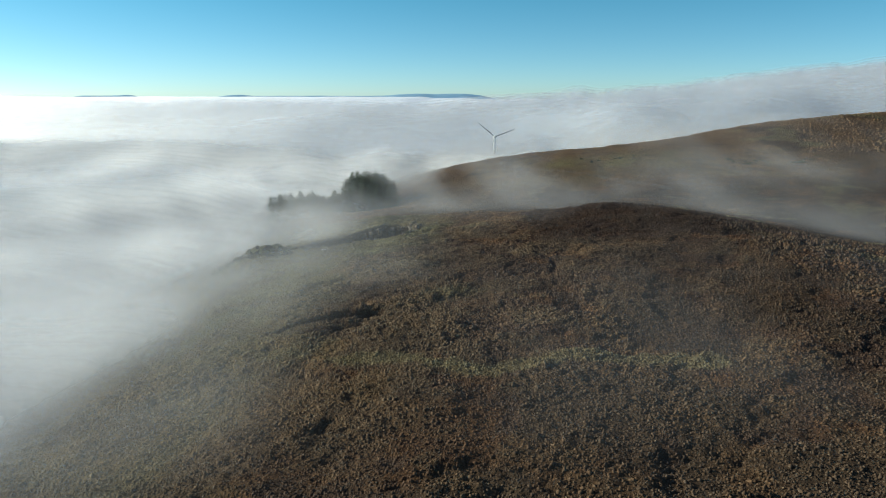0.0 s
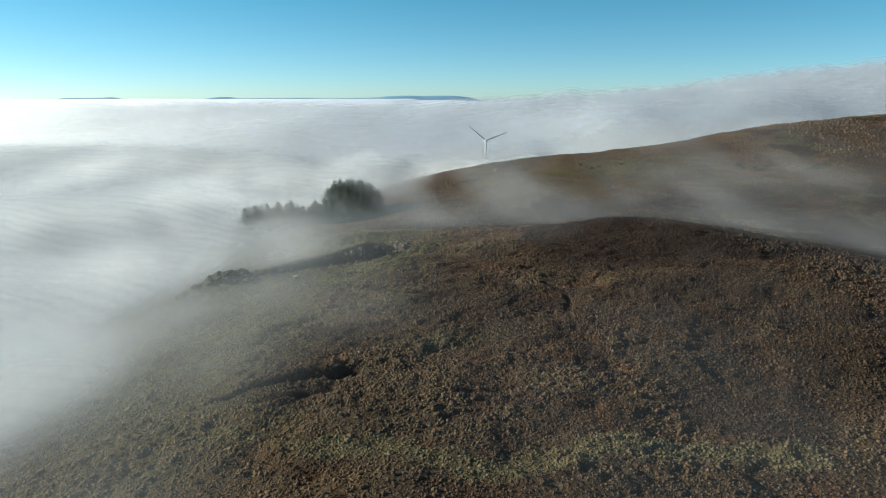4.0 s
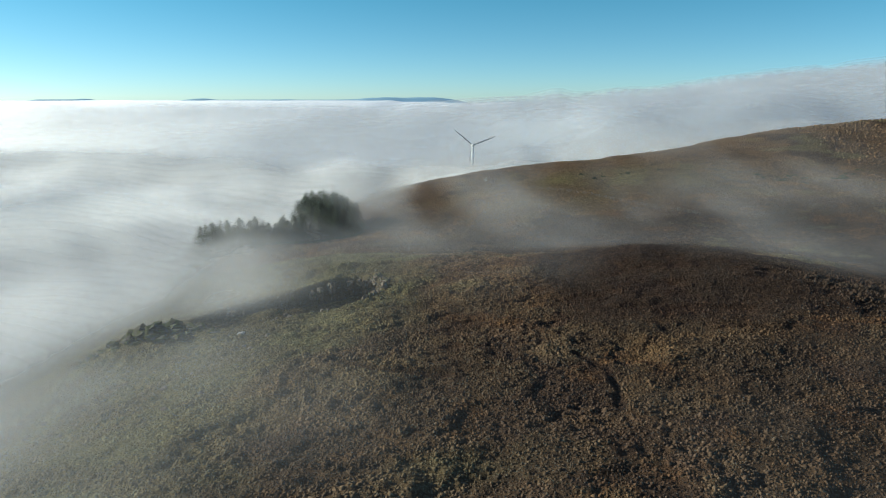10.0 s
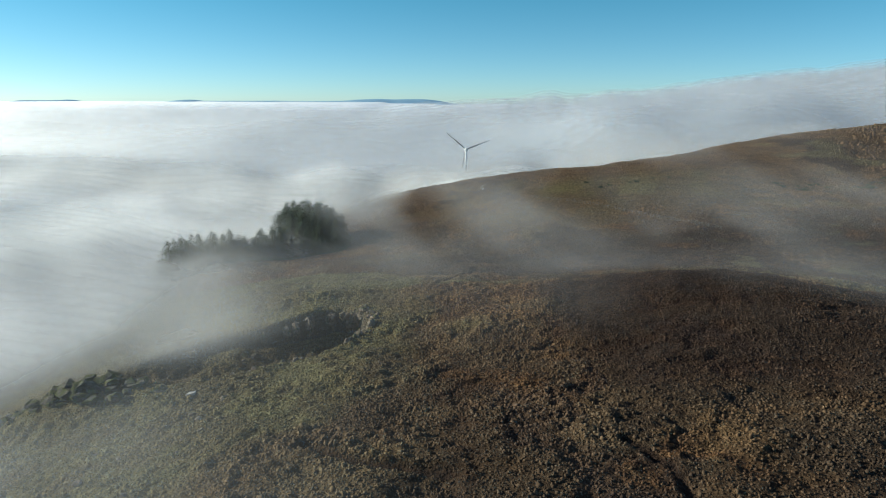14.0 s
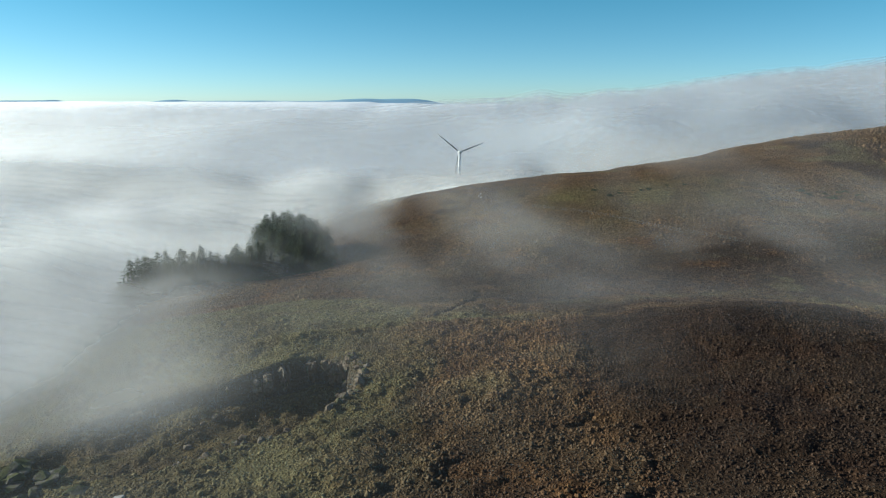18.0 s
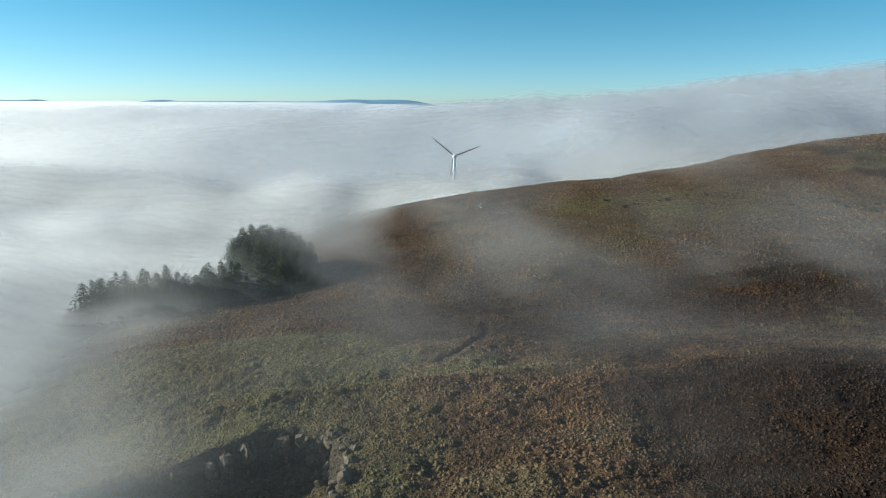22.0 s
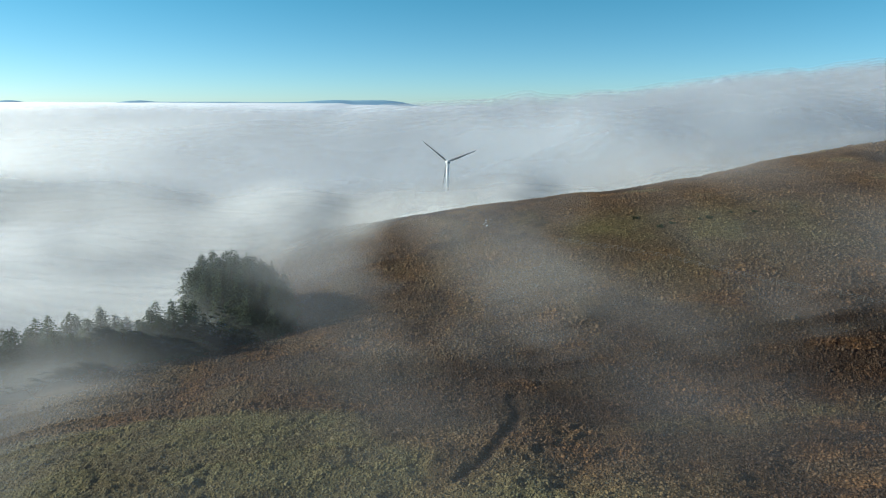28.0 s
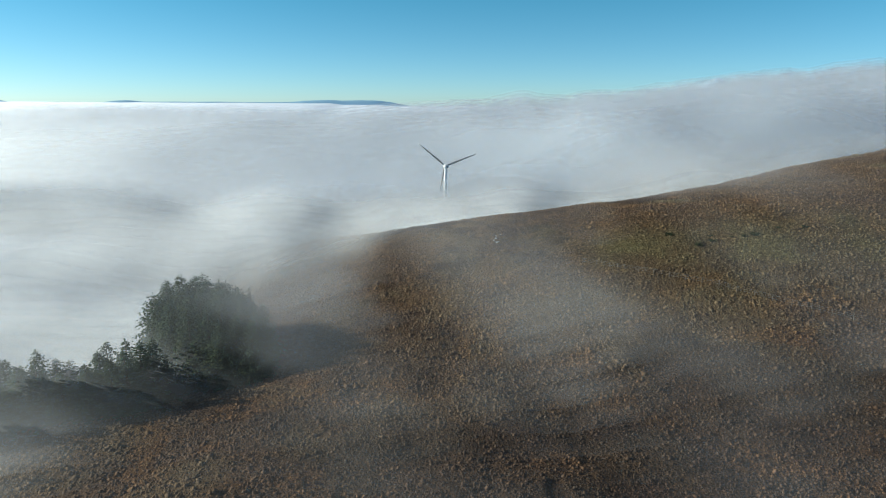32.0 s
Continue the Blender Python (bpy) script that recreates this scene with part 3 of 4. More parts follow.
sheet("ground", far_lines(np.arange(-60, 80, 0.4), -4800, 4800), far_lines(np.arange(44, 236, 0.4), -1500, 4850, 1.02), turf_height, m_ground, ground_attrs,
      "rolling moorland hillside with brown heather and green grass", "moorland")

# ---- fog sea, fog bank and drifting mist ----
def fog_top(x, y, lap=1.0):
    d = np.hypot(x, y - 100)
    f = 15.0 + 9.0 * sstep(-50, -150, x) + 3.0 * sstep(420, 700, y) + 5.5 * sstep(375, 440, y) * (1 - sstep(150, 260, x)) + 10.0 * sstep(500, 2200, d)
    f = f + (fbm(x, y, 420, 4, 81) - 0.5) * 24 * sstep(300, 1300, d) * (1 - 0.6 * sstep(2500, 4000, d)) + (fbm(x, y, 90, 3, 85) - 0.5) * 5 * sstep(60, 400, d)
    f = f + lap * 11.5 * sstep(-10, -64, x) * np.exp(-((y - 72) / 52) ** 2) * sstep(-300, -120, x)
    f = f - 6.5 * np.exp(-((x + 48) / 42) ** 2 - ((y - 274) / 44) ** 2)
    f = f + 5.5 * np.exp(-((x - 10) / 60) ** 2 - ((y - 412) / 42) ** 2)
    bank = np.maximum(0, 26 + 0.093 * np.minimum(x, 700)) * sstep(0, 185, y - 455 + 80 * sstep(50, 150, x)) * (1 - sstep(1000, 1700, y))
    roll = 20.0 * np.exp(-((y - 1480 + 0.25 * x) / 90) ** 2) * sstep(-100, -420, x) + 12.0 * np.exp(-((y - 1020 + 0.1 * x) / 60) ** 2) * sstep(-260, -480, x)
    return f + roll + bank * (0.78 + 0.50 * fbm(x, y, 80, 4, 91))


def fog_rim(x, y):
    """1 over the moor, falling off far out, where the fog is one dense sheet."""
    return (1 - sstep(900, 2700, np.hypot(x - 50, y - 200))) * sstep(-240, -60, y)


def core_top(x, y):
    shore = 8.0 * (1 - sstep(150, 420, np.hypot(x - 10, y - 200)))
    far = fog_top(x, y, 0.0) - (18.0 + 16 * sstep(440, 600, y)) * fog_rim(x, y) - shore
    top = fog_top(x, y)
    near = top - 13.0 - 15.0 * (1 - sstep(13, 23, top - land(x, y)))
    s = sstep(400, 470, y)
    return near * (1 - s) + far * s


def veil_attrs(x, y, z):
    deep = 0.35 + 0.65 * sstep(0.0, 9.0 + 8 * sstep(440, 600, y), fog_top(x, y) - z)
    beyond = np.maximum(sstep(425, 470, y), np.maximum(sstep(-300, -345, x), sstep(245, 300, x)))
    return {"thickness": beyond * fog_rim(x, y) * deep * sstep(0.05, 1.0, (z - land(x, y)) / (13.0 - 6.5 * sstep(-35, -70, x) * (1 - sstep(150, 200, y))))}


sheet("fog_sea", lines(-700, 900, 12, -4850, 4850, 1.1), np.concatenate((lines(-60, 1000, 12, -1500, 1010, 1.1), np.arange(1040, 1800, 30), np.arange(1840, 4881, 160))), core_top, m_core, None,
      "dense white fog filling the valley to the horizon", "fog")
FOG_Y = np.concatenate((lines(-20, 460, 7, -250, 800, 1.09), np.arange(830, 1800, 30), np.linspace(1850, 2950, 9)))
for k in range(12):
    drop = 1.9 * k
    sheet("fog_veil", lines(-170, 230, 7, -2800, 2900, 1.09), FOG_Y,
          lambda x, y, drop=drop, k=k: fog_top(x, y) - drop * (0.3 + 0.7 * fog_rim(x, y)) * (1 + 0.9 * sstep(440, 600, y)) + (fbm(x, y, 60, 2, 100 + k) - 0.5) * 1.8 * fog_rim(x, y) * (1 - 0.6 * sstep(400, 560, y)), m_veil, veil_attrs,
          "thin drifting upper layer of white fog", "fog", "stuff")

# drifting fog over the moor: sheer curtains one behind another, each as thick as the fog between it and the next
# x, y, half widths, share of light lost in a metre, height
MIST_SPOTS = [(-46, 60, 28, 24, 0.022, 7), (-58, 112, 24, 34, 0.05, 7), (-36, 102, 18, 18, 0.024, 6), (-14, 112, 18, 16, 0.012, 5), (-30, 122, 14, 14, 0.018, 6), (-42, 136, 16, 13, 0.036, 6), (-54, 188, 16, 14, 0.045, 8), (-40, 175, 14, 12, 0.055, 7), (-24, 174, 9, 8, 0.009, 5),
              (-60, 214, 18, 24, 0.022, 7), (80, 248, 75, 13, 0.020, 9), (34, 278, 56, 18, 0.015, 9), (30, 228, 40, 11, 0.011, 8), (140, 262, 70, 30, 0.015, 9), (22, 252, 42, 16, 0.021, 9), (-64, 258, 20, 10, 0.046, 9), (-42, 268, 26, 7, 0.018, 8), (-62, 264, 16, 7, 0.026, 7),
              (-4, 304, 22, 20, 0.040, 11), (40, 314, 44, 24, 0.018, 9), (-12, 352, 26, 22, 0.030, 9), (-38, 282, 30, 11, 0.046, 30), (24, 366, 46, 16, 0.028, 9), (62, 356, 60, 15, 0.020, 11), (150, 376, 60, 15, 0.015, 10), (80, 400, 90, 18, 0.020, 12), (110, 345, 80, 24, 0.007, 8), (44, 172, 34, 22, 0.008, 6)]


def mist_share(x, y):
    """Share of light lost in a metre near the ground, and how high the mist stands."""
    d, up = np.full(np.shape(x), 0.0036), np.full(np.shape(x), 6.0)
    for a, b, rx, ry, s, tall in MIST_SPOTS:
        own = s * np.exp(-((x - a) / rx) ** 2 - ((y - b) / ry) ** 2)
        up = np.where(own > d, up + (tall - up) * sstep(0, 0.01, own - d), up)
        d = np.maximum(d, own)
    return d, up


def drift(x, y, z, seed):
    """Wisps, 0 to 1, that lean with the wind."""
    return fbm(x + 1.4 * z, 0.8 * y - 1.1 * z, 30, 4, seed)


def fog_density(x, y, z):
    """Share of light lost in a metre, in the fog of the valley and in the mist on the slopes."""
    low = z - land(x, y)
    wisp, broad = drift(x, y, z, 310), fbm(x + 1.4 * z, 0.8 * y - 1.1 * z, 60, 2, 340)
    sea = 0.11 * sstep(-2.0, 9.0, fog_top(x, y) + 9 * (fbm(x, y, 48, 2, 350) - 0.5) * sstep(-190, -120, x) - z + (broad - 0.5) * 13 + (wisp - 0.5) * 4) * (0.25 + 0.75 * sstep(-0.5, 5.5, low))
    share, tall = mist_share(x, y)
    mist = share * 1.4 * sstep(0.28, 0.66, wisp) * np.exp(-(np.maximum(low - 1.5, 0) / (tall * (0.6 + 0.8 * drift(x, y, z * 0, 320)))) ** 2) * sstep(0.0, 2.4, low)
    return sea, mist


def curtain(y0, deep):
    us, vs = np.concatenate((np.arange(-345, -130, 7.0), np.arange(-130, 120, 2.5), np.arange(120, 306, 6.0))), np.linspace(0, 1, 24)
    gx, gv = np.meshgrid(us, vs)
    gx, gv = gx.ravel(), gv.ravel()
    gy = y0 + (fbm(gx, gx * 0 + y0, 40, 2, 330) - 0.5) * 0.8 * deep
    low = land(gx, gy) - 0.6
    top = np.minimum(np.maximum(fog_top(gx, gy) + 6.0, low + 28), 50)
    z = low + np.maximum(top - low, 4) * gv ** 1.25
    ends = sstep(-345, -310, gx) * (1 - sstep(250, 300, gx)) * (1 - sstep(0.88, 1.0, gv)) * (1 - sstep(440, 476, gy)) * sstep(38, 62, gy)
    sea, mist = fog_density(gx, gy, z)
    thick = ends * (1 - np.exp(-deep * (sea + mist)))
    nx, ny = len(us), len(vs)
    i = (np.arange(ny - 1)[:, None] * nx + np.arange(nx - 1)[None, :]).ravel()
    quads = np.column_stack((i, i + 1, i + 1 + nx, i + nx))
    quads = quads[thick[quads].max(axis=1) > 0.002]
    if not len(quads):
        return
    tris = np.concatenate((quads[:, [0, 1, 2]], quads[:, [0, 2, 3]]))
    used, tris = np.unique(tris, return_inverse=True)
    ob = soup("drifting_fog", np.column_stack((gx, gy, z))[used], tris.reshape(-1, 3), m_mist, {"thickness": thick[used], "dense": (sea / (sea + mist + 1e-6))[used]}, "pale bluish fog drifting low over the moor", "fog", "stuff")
    ob.data.polygons.foreach_set("use_smooth", np.ones(len(ob.data.polygons), dtype=bool))


y0 = 40.0
while y0 < 476:
    deep = 4.0 + 1.5 * (y0 > 150) + 1.5 * (y0 > 215) + 1.5 * (y0 > 330)
    curtain(y0, deep)
    y0 += deep

# ---- far hills ----
def far_height(x, y):
    ridge = 15 * sstep(0.30, 0.75, fbm(x, y * 0.0, 520, 5, 140))
    spans = sstep(-2700, -2500, x) * (1 - sstep(-2200, -2000, x)) * 0.93 + sstep(-1750, -1350, x) * (1 - sstep(150, 480, x))
    return 8 + (41 + 1.1 * ridge) * np.minimum(spans, 1) ** 0.5 * np.exp(-((y - 4700) / 90) ** 2)


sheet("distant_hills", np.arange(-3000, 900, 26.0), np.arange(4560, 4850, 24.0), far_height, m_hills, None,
      "low hill range on the horizon beyond the fog, painted haze blue", "hills")
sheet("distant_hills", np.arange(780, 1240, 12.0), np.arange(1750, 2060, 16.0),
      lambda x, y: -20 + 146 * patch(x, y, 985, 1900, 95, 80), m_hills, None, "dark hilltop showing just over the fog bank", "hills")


# ---- wind turbine ----
def ring_mesh(sections, sides=24, cap=True):
    """Loft through rings given as lists of points."""
    bm = bmesh.new()
    rings = [[bm.verts.new(p) for p in sec] for sec in sections]
    for a, b in zip(rings, rings[1:]):
        n = len(a)
        for i in range(n):
            bm.faces.new((a[i], a[(i + 1) % n], b[(i + 1) % n], b[i]))
    if cap:
        bm.faces.new(rings[0][::-1])
        bm.faces.new(rings[-1])
    for f in bm.faces:
        f.smooth = len(f.verts) == 4
    return bm


def circle(r, z, sides=24, plane="z", at=(0, 0)):
    pts = []
    for i in range(sides):
        a = 2 * math.pi * i / sides
        if plane == "z":
            pts.append((at[0] + r * math.cos(a), at[1] + r * math.sin(a), z))
        else:
            pts.append((at[0] + r * math.cos(a), z, at[1] + r * math.sin(a)))
    return pts


def wind_turbine(x, y, hub_z, blade, turn, spin):
    base = height_at(x, y)
    tall = hub_z - base
    top = new("wind_turbine")
    tagged(top, "white three-bladed wind turbine rising out of the fog", "wind turbine")
    part("foundation", ring_mesh([circle(3.2, -1.0), circle(3.2, 0.1), circle(1.6, 0.25)]), m_pale, top, "concrete foundation")
    tower = part("tower", ring_mesh([circle(1.15 - 0.5 * u, tall * 0.985 * u) for u in (0, 0.25, 0.5, 0.75, 1.0)], 24), m_white, top)
    for u in (0.33, 0.66):
        part("flange", ring_mesh([circle(1.19 - 0.5 * u, tall * u - 0.06), circle(1.19 - 0.5 * u, tall * u + 0.06)]), m_steel, tower)
    # nacelle: a rounded drum with its tail towards the camera
    part("nacelle", ring_mesh([circle(r, v, 20, "y", (0, tall)) for r, v in
                               ((0.55, -2.5), (0.95, -2.3), (1.05, -1.4), (1.08, 0.6), (0.95, 1.3))]), m_white, top)
    part("tail_vent", ring_mesh([circle(0.5, -2.56, 20, "y", (0, tall)), circle(0.5, -2.48, 20, "y", (0, tall))]), m_steel, top, "dark grey vent")
    part("hub", ring_mesh([circle(r, v, 20, "y", (0, tall)) for r, v in
                           ((0.85, 1.34), (0.9, 1.9), (0.75, 2.5), (0.4, 2.9), (0.05, 3.0))]), m_white, top)
    # one blade along +x: round root, then an aerofoil that tapers and twists
    secs = []
    for u in np.linspace(0, 1, 15):
        r = 0.5 + u * (blade - 0.5)
        chord = (0.55 + 0.95 * sstep(0.02, 0.2, u)) * (1 - 0.80 * max(0, (u - 0.2) / 0.8) ** 0.9)
        thick = max(0.04, (0.28 - 0.24 * u) * (0.9 if u > 0.1 else 1.0))
        twist = radians(16 * (1 - u) - 2 + 46)
        sec = []
        for i in range(12):
            a = 2 * math.pi * i / 12
            c = (math.cos(a) - 0.25) * 0.5 * chord
            t = math.sin(a) * thick * (1 - 0.35 * math.cos(a))
            sec.append((r, 2.0 + c * math.sin(twist) + t * math.cos(twist), c * math.cos(twist) - t * math.sin(twist)))
        secs.append(sec)
    proto = None
    for k in range(3):
        if proto is None:
            proto = part("blade", ring_mesh(secs), m_blade, top, "slender light grey blade, darkened for its shaded side")
            b = proto
        else:
            b = proto.copy()
            scene.collection.objects.link(b)
        b.matrix_local = Matrix.Translation((0, 0, tall)) @ Matrix.Rotation(radians(-(spin + 120 * k)), 4, "Y")
    top.matrix_world = pose(x, y, base, 0, 0, turn)
    return top


wind_turbine(36.9, 471.9, 30.5, 15.6, 4, 20)


# ---- spruces ----
def spruce(variant, tall, wide, full, shrink=0.6):
    """A conifer: tapered trunk and whorls of drooping boughs built of many small sprays."""
    rng = random.Random(200 + variant)
    top = new("spruce_tree")
    part("trunk", ring_mesh([circle(0.26 * (1 - u) + 0.02, tall * u * 0.97 - 0.6 * (u == 0), 8) for u in (0, 0.3, 0.65, 1.0)], 8), m_bark, top)
    co, tris = [], []

    def spray(p, d, length, width):
        side = Vector((-d.y, d.x, 0)).normalized() if abs(d.z) < 0.99 else Vector((1, 0, 0))
        up = d.cross(side)
        n = len(co)
        droop = Vector((0, 0, -0.22 * length))
        side = (side + up * rng.uniform(-0.6, 0.6)).normalized()
        co.extend([p, p + d * length * 0.55 + side * width, p + d * length + droop, p + d * length * 0.55 - side * width, p + d * length * 0.5 + Vector((0, 0, 0.16 * length))])
        tris.extend([(n, n + 1, n + 4), (n + 1, n + 2, n + 4), (n + 2, n + 3, n + 4), (n + 3, n, n + 4)])

    z = tall * 0.06
    while z < tall * 0.985:
        u = z / tall
        reach = wide * ((1 - u) ** full) * rng.uniform(0.75, 1.12) + 0.12
        boughs = max(5, int(9 * (1 - u) + 5))
        turn = rng.uniform(0, 6.28)
        for k in range(boughs):
            a = turn + 6.283 * k / boughs + rng.uniform(-0.3, 0.3)
            r = reach * rng.uniform(0.65, 1.12)
            out = Vector((math.cos(a), math.sin(a), rng.uniform(-0.35, 0.05)))
            root = Vector((0, 0, z + rng.uniform(-0.2, 0.2)))
            steps = max(2, int(r / 0.55))
            for s in range(steps):
                v = (s + 0.6) / steps
                p = root + out * r * v + Vector((0, 0, -0.25 * v * v * r))
                for side in (-0.75, 0.0, 0.75):
                    b = a + side + rng.uniform(-0.25, 0.25)
                    spray(p, Vector((math.cos(b), math.sin(b), rng.uniform(-0.35, 0.15))).normalized(), rng.uniform(0.5, 0.85) * (1.05 - shrink * u), rng.uniform(0.13, 0.24) * (1.05 - 0.8 * shrink * u))
        z += rng.uniform(0.30, 0.44) * (0.7 + 0.5 * (1 - u))
    for k in range(4):
        spray(Vector((0, 0, tall * 0.965 + 0.12 * k)), Vector((0.15 * math.cos(k * 1.7), 0.15 * math.sin(k * 1.7), 1)).normalized(), 0.5, 0.1)
    soup("crown", np.array([tuple(c) for c in co]), np.array(tris), m_needle, parent=top)
    return top


def wood():
    kinds = [spruce(0, 13, 4.4, 0.86, 0.75), spruce(1, 14, 5.2, 0.56, 0.5), spruce(2, 11, 4.2, 0.82, 0.75), spruce(3, 13.5, 5.6, 0.46, 0.45)]
    rng = random.Random(5)
    spots = []
    # shelter belt: three close rows of pointed trees
    for k in range(36):
        u = (k % 12) / 11
        row = k // 12
        spots.append((-72.5 + 29.5 * u + rng.uniform(-1.0, 1.0) + 0.9 * row, 271.5 + 8 * u + 4.0 * row + rng.uniform(-1.2, 1.2), (0, 2, 0)[k % 3],
                      18.0 + 2.2 * u + rng.uniform(-2.4, 1.2), "belt"))
    # round stand, longer from front to back, with one small tree before it
    for k in range(40):
        a, r = 2.4 * k, math.sqrt((k + 0.5) / 40)
        u, v = 17.5 * r * math.cos(a), 7.8 * r * math.sin(a)
        spots.append((-33.5 - 0.62 * u + 0.78 * v, 300.5 + 0.78 * u + 0.62 * v, (1, 3, 0, 1, 3)[k % 5], 25.6 - 4.2 * r ** 3 + rng.uniform(-1.3, 0.9), "stand"))
    spots.append((-40.6, 287.5, 0, 18.6, "stand"))
    spots.append((-38.2, 286.5, 2, 16.5, "stand"))
    for x, y, kind, crest, group in spots:
        size = max(0.6, (crest - height_at(x, y)) / (13, 14, 11, 13.5)[kind])
        girth = min(size, 1.15) if group == "stand" else rng.uniform(1.4, 1.75)
        m = pose(x, y, height_at(x, y) - 0.15, rng.uniform(-2, 2), rng.uniform(-2, 2), rng.uniform(0, 360))
        t = copy_thing(kinds[kind], m)
        t.scale = (girth, girth, size)
        tagged(t, "dark green spruce in a misty shelter belt" if group == "belt" else "tall dark spruce in a dense rounded stand", "tree",
               "spruces of the shelter belt" if group == "belt" else "spruces of the round stand")
    for k in kinds:
        for o in (*k.children_recursive, k):
            bpy.data.objects.remove(o)


wood()


# ---- stones ----
def boulder_mesh(seed, flat=0.7, mat=None, cuts=7):
    """An angular weathered block: a box split along random joints, its edges worn off."""
    rng = random.Random(seed)
    bm = bmesh.new()
    bmesh.ops.create_cube(bm, size=2.0)
    for v in bm.verts:
        v.co += Vector((rng.uniform(-0.2, 0.2), rng.uniform(-0.2, 0.2), rng.uniform(-0.2, 0.2)))
    for _ in range(cuts):
        n = Vector((rng.gauss(0, 1), rng.gauss(0, 1), rng.gauss(0, 1))).normalized()
        cut = bmesh.ops.bisect_plane(bm, geom=bm.verts[:] + bm.edges[:] + bm.faces[:], plane_co=n * rng.uniform(0.72, 1.0), plane_no=n, clear_outer=True)
        rim = [e for e in cut["geom_cut"] if isinstance(e, bmesh.types.BMEdge)]
        if len(rim) > 2:
            bmesh.ops.edgeloop_fill(bm, edges=rim)
    bmesh.ops.remove_doubles(bm, verts=bm.verts[:], dist=0.08)
    bmesh.ops.bevel(bm, geom=bm.edges[:], offset=0.05, segments=1, affect="EDGES")
    for v in bm.verts:
        v.co += Vector((rng.uniform(-0.03, 0.03), rng.uniform(-0.03, 0.03), rng.uniform(-0.03, 0.03)))
        v.co.z *= flat
    bmesh.ops.recalc_face_normals(bm, faces=bm.faces[:])
    me = bpy.data.meshes.new("boulder")
    bm.to_mesh(me)
    bm.free()
    me.materials.append(mat or m_rock)
    return me


BLOCKS = [boulder_mesh(300 + k, 0.75 + 0.1 * (k % 4), None, 14) for k in range(8)]
CRAG = [boulder_mesh(340 + k, 0.45 + 0.1 * (k % 3), m_crag, 10) for k in range(6)]
PALE = [boulder_mesh(320 + k, 0.7, m_pale) for k in range(3)]


def place_boulder(x, y, size, rng, sink=0.25, meshes=BLOCKS, label="", group="", tall=1.0, lift=0.0):
    ob = new("boulder", meshes[rng.randrange(len(meshes))])
    s = (size * rng.uniform(0.8, 1.3), size * rng.uniform(0.75, 1.1), size * tall * rng.uniform(0.8, 1.15))
    z = height_at(x, y) + lift + s[2] * (0.55 - sink)
    ob.matrix_world = pose(x, y, z, rng.uniform(-18, 18), rng.uniform(-18, 18), rng.uniform(0, 360)) @ Matrix.Diagonal((*s, 1))
    return tagged(ob, label, "boulder", group)


def crag():
    rng = random.Random(41)
    for k in range(84):
        u = rng.random()
        x = -58 + 25 * u
        ridge = 0.5 + 1.5 * math.exp(-((x + 45) / 5.5) ** 2) + 0.6 * math.exp(-((x + 36) / 2.5) ** 2)
        y = 160 - 1.6 * u + rng.gauss(0, 1.5)
        place_boulder(x, y, rng.uniform(0.4, 1.25) * (0.55 + 0.3 * ridge), rng, 0.42, CRAG,
                      "dark mossy rock of the quarry-edge crag", "rocks of the crag", 0.85, rng.uniform(0, 0.8) * (ridge - 0.4))
    place_boulder(-28.8, 153.7, 0.55, rng, 0.2, PALE, "pale lichened boulder on the quarry lip", "", 0.8)
    for k in range(26):
        place_boulder(rng.uniform(-52, -24), rng.uniform(128, 152), rng.uniform(0.18, 0.5), rng, 0.3, BLOCKS,
                      "small grey stone lying in the grass", "scattered stones")
    for k in range(26):
        x, y = rng.uniform(-38, -13), rng.uniform(163, 184)
        place_boulder(x, y, rng.uniform(0.2, 0.7), rng, 0.3, PALE if k % 9 == 0 else BLOCKS,
                      "fallen stone on the quarry floor", "stones on the quarry floor")
    for k in range(5):
        place_boulder(31 + rng.uniform(-2, 2), 331 + rng.uniform(-2, 2), rng.uniform(0.2, 0.35), rng, 0.25, PALE,
                      "pale stone on the brown hillside", "pale stones on the hillside")


crag()


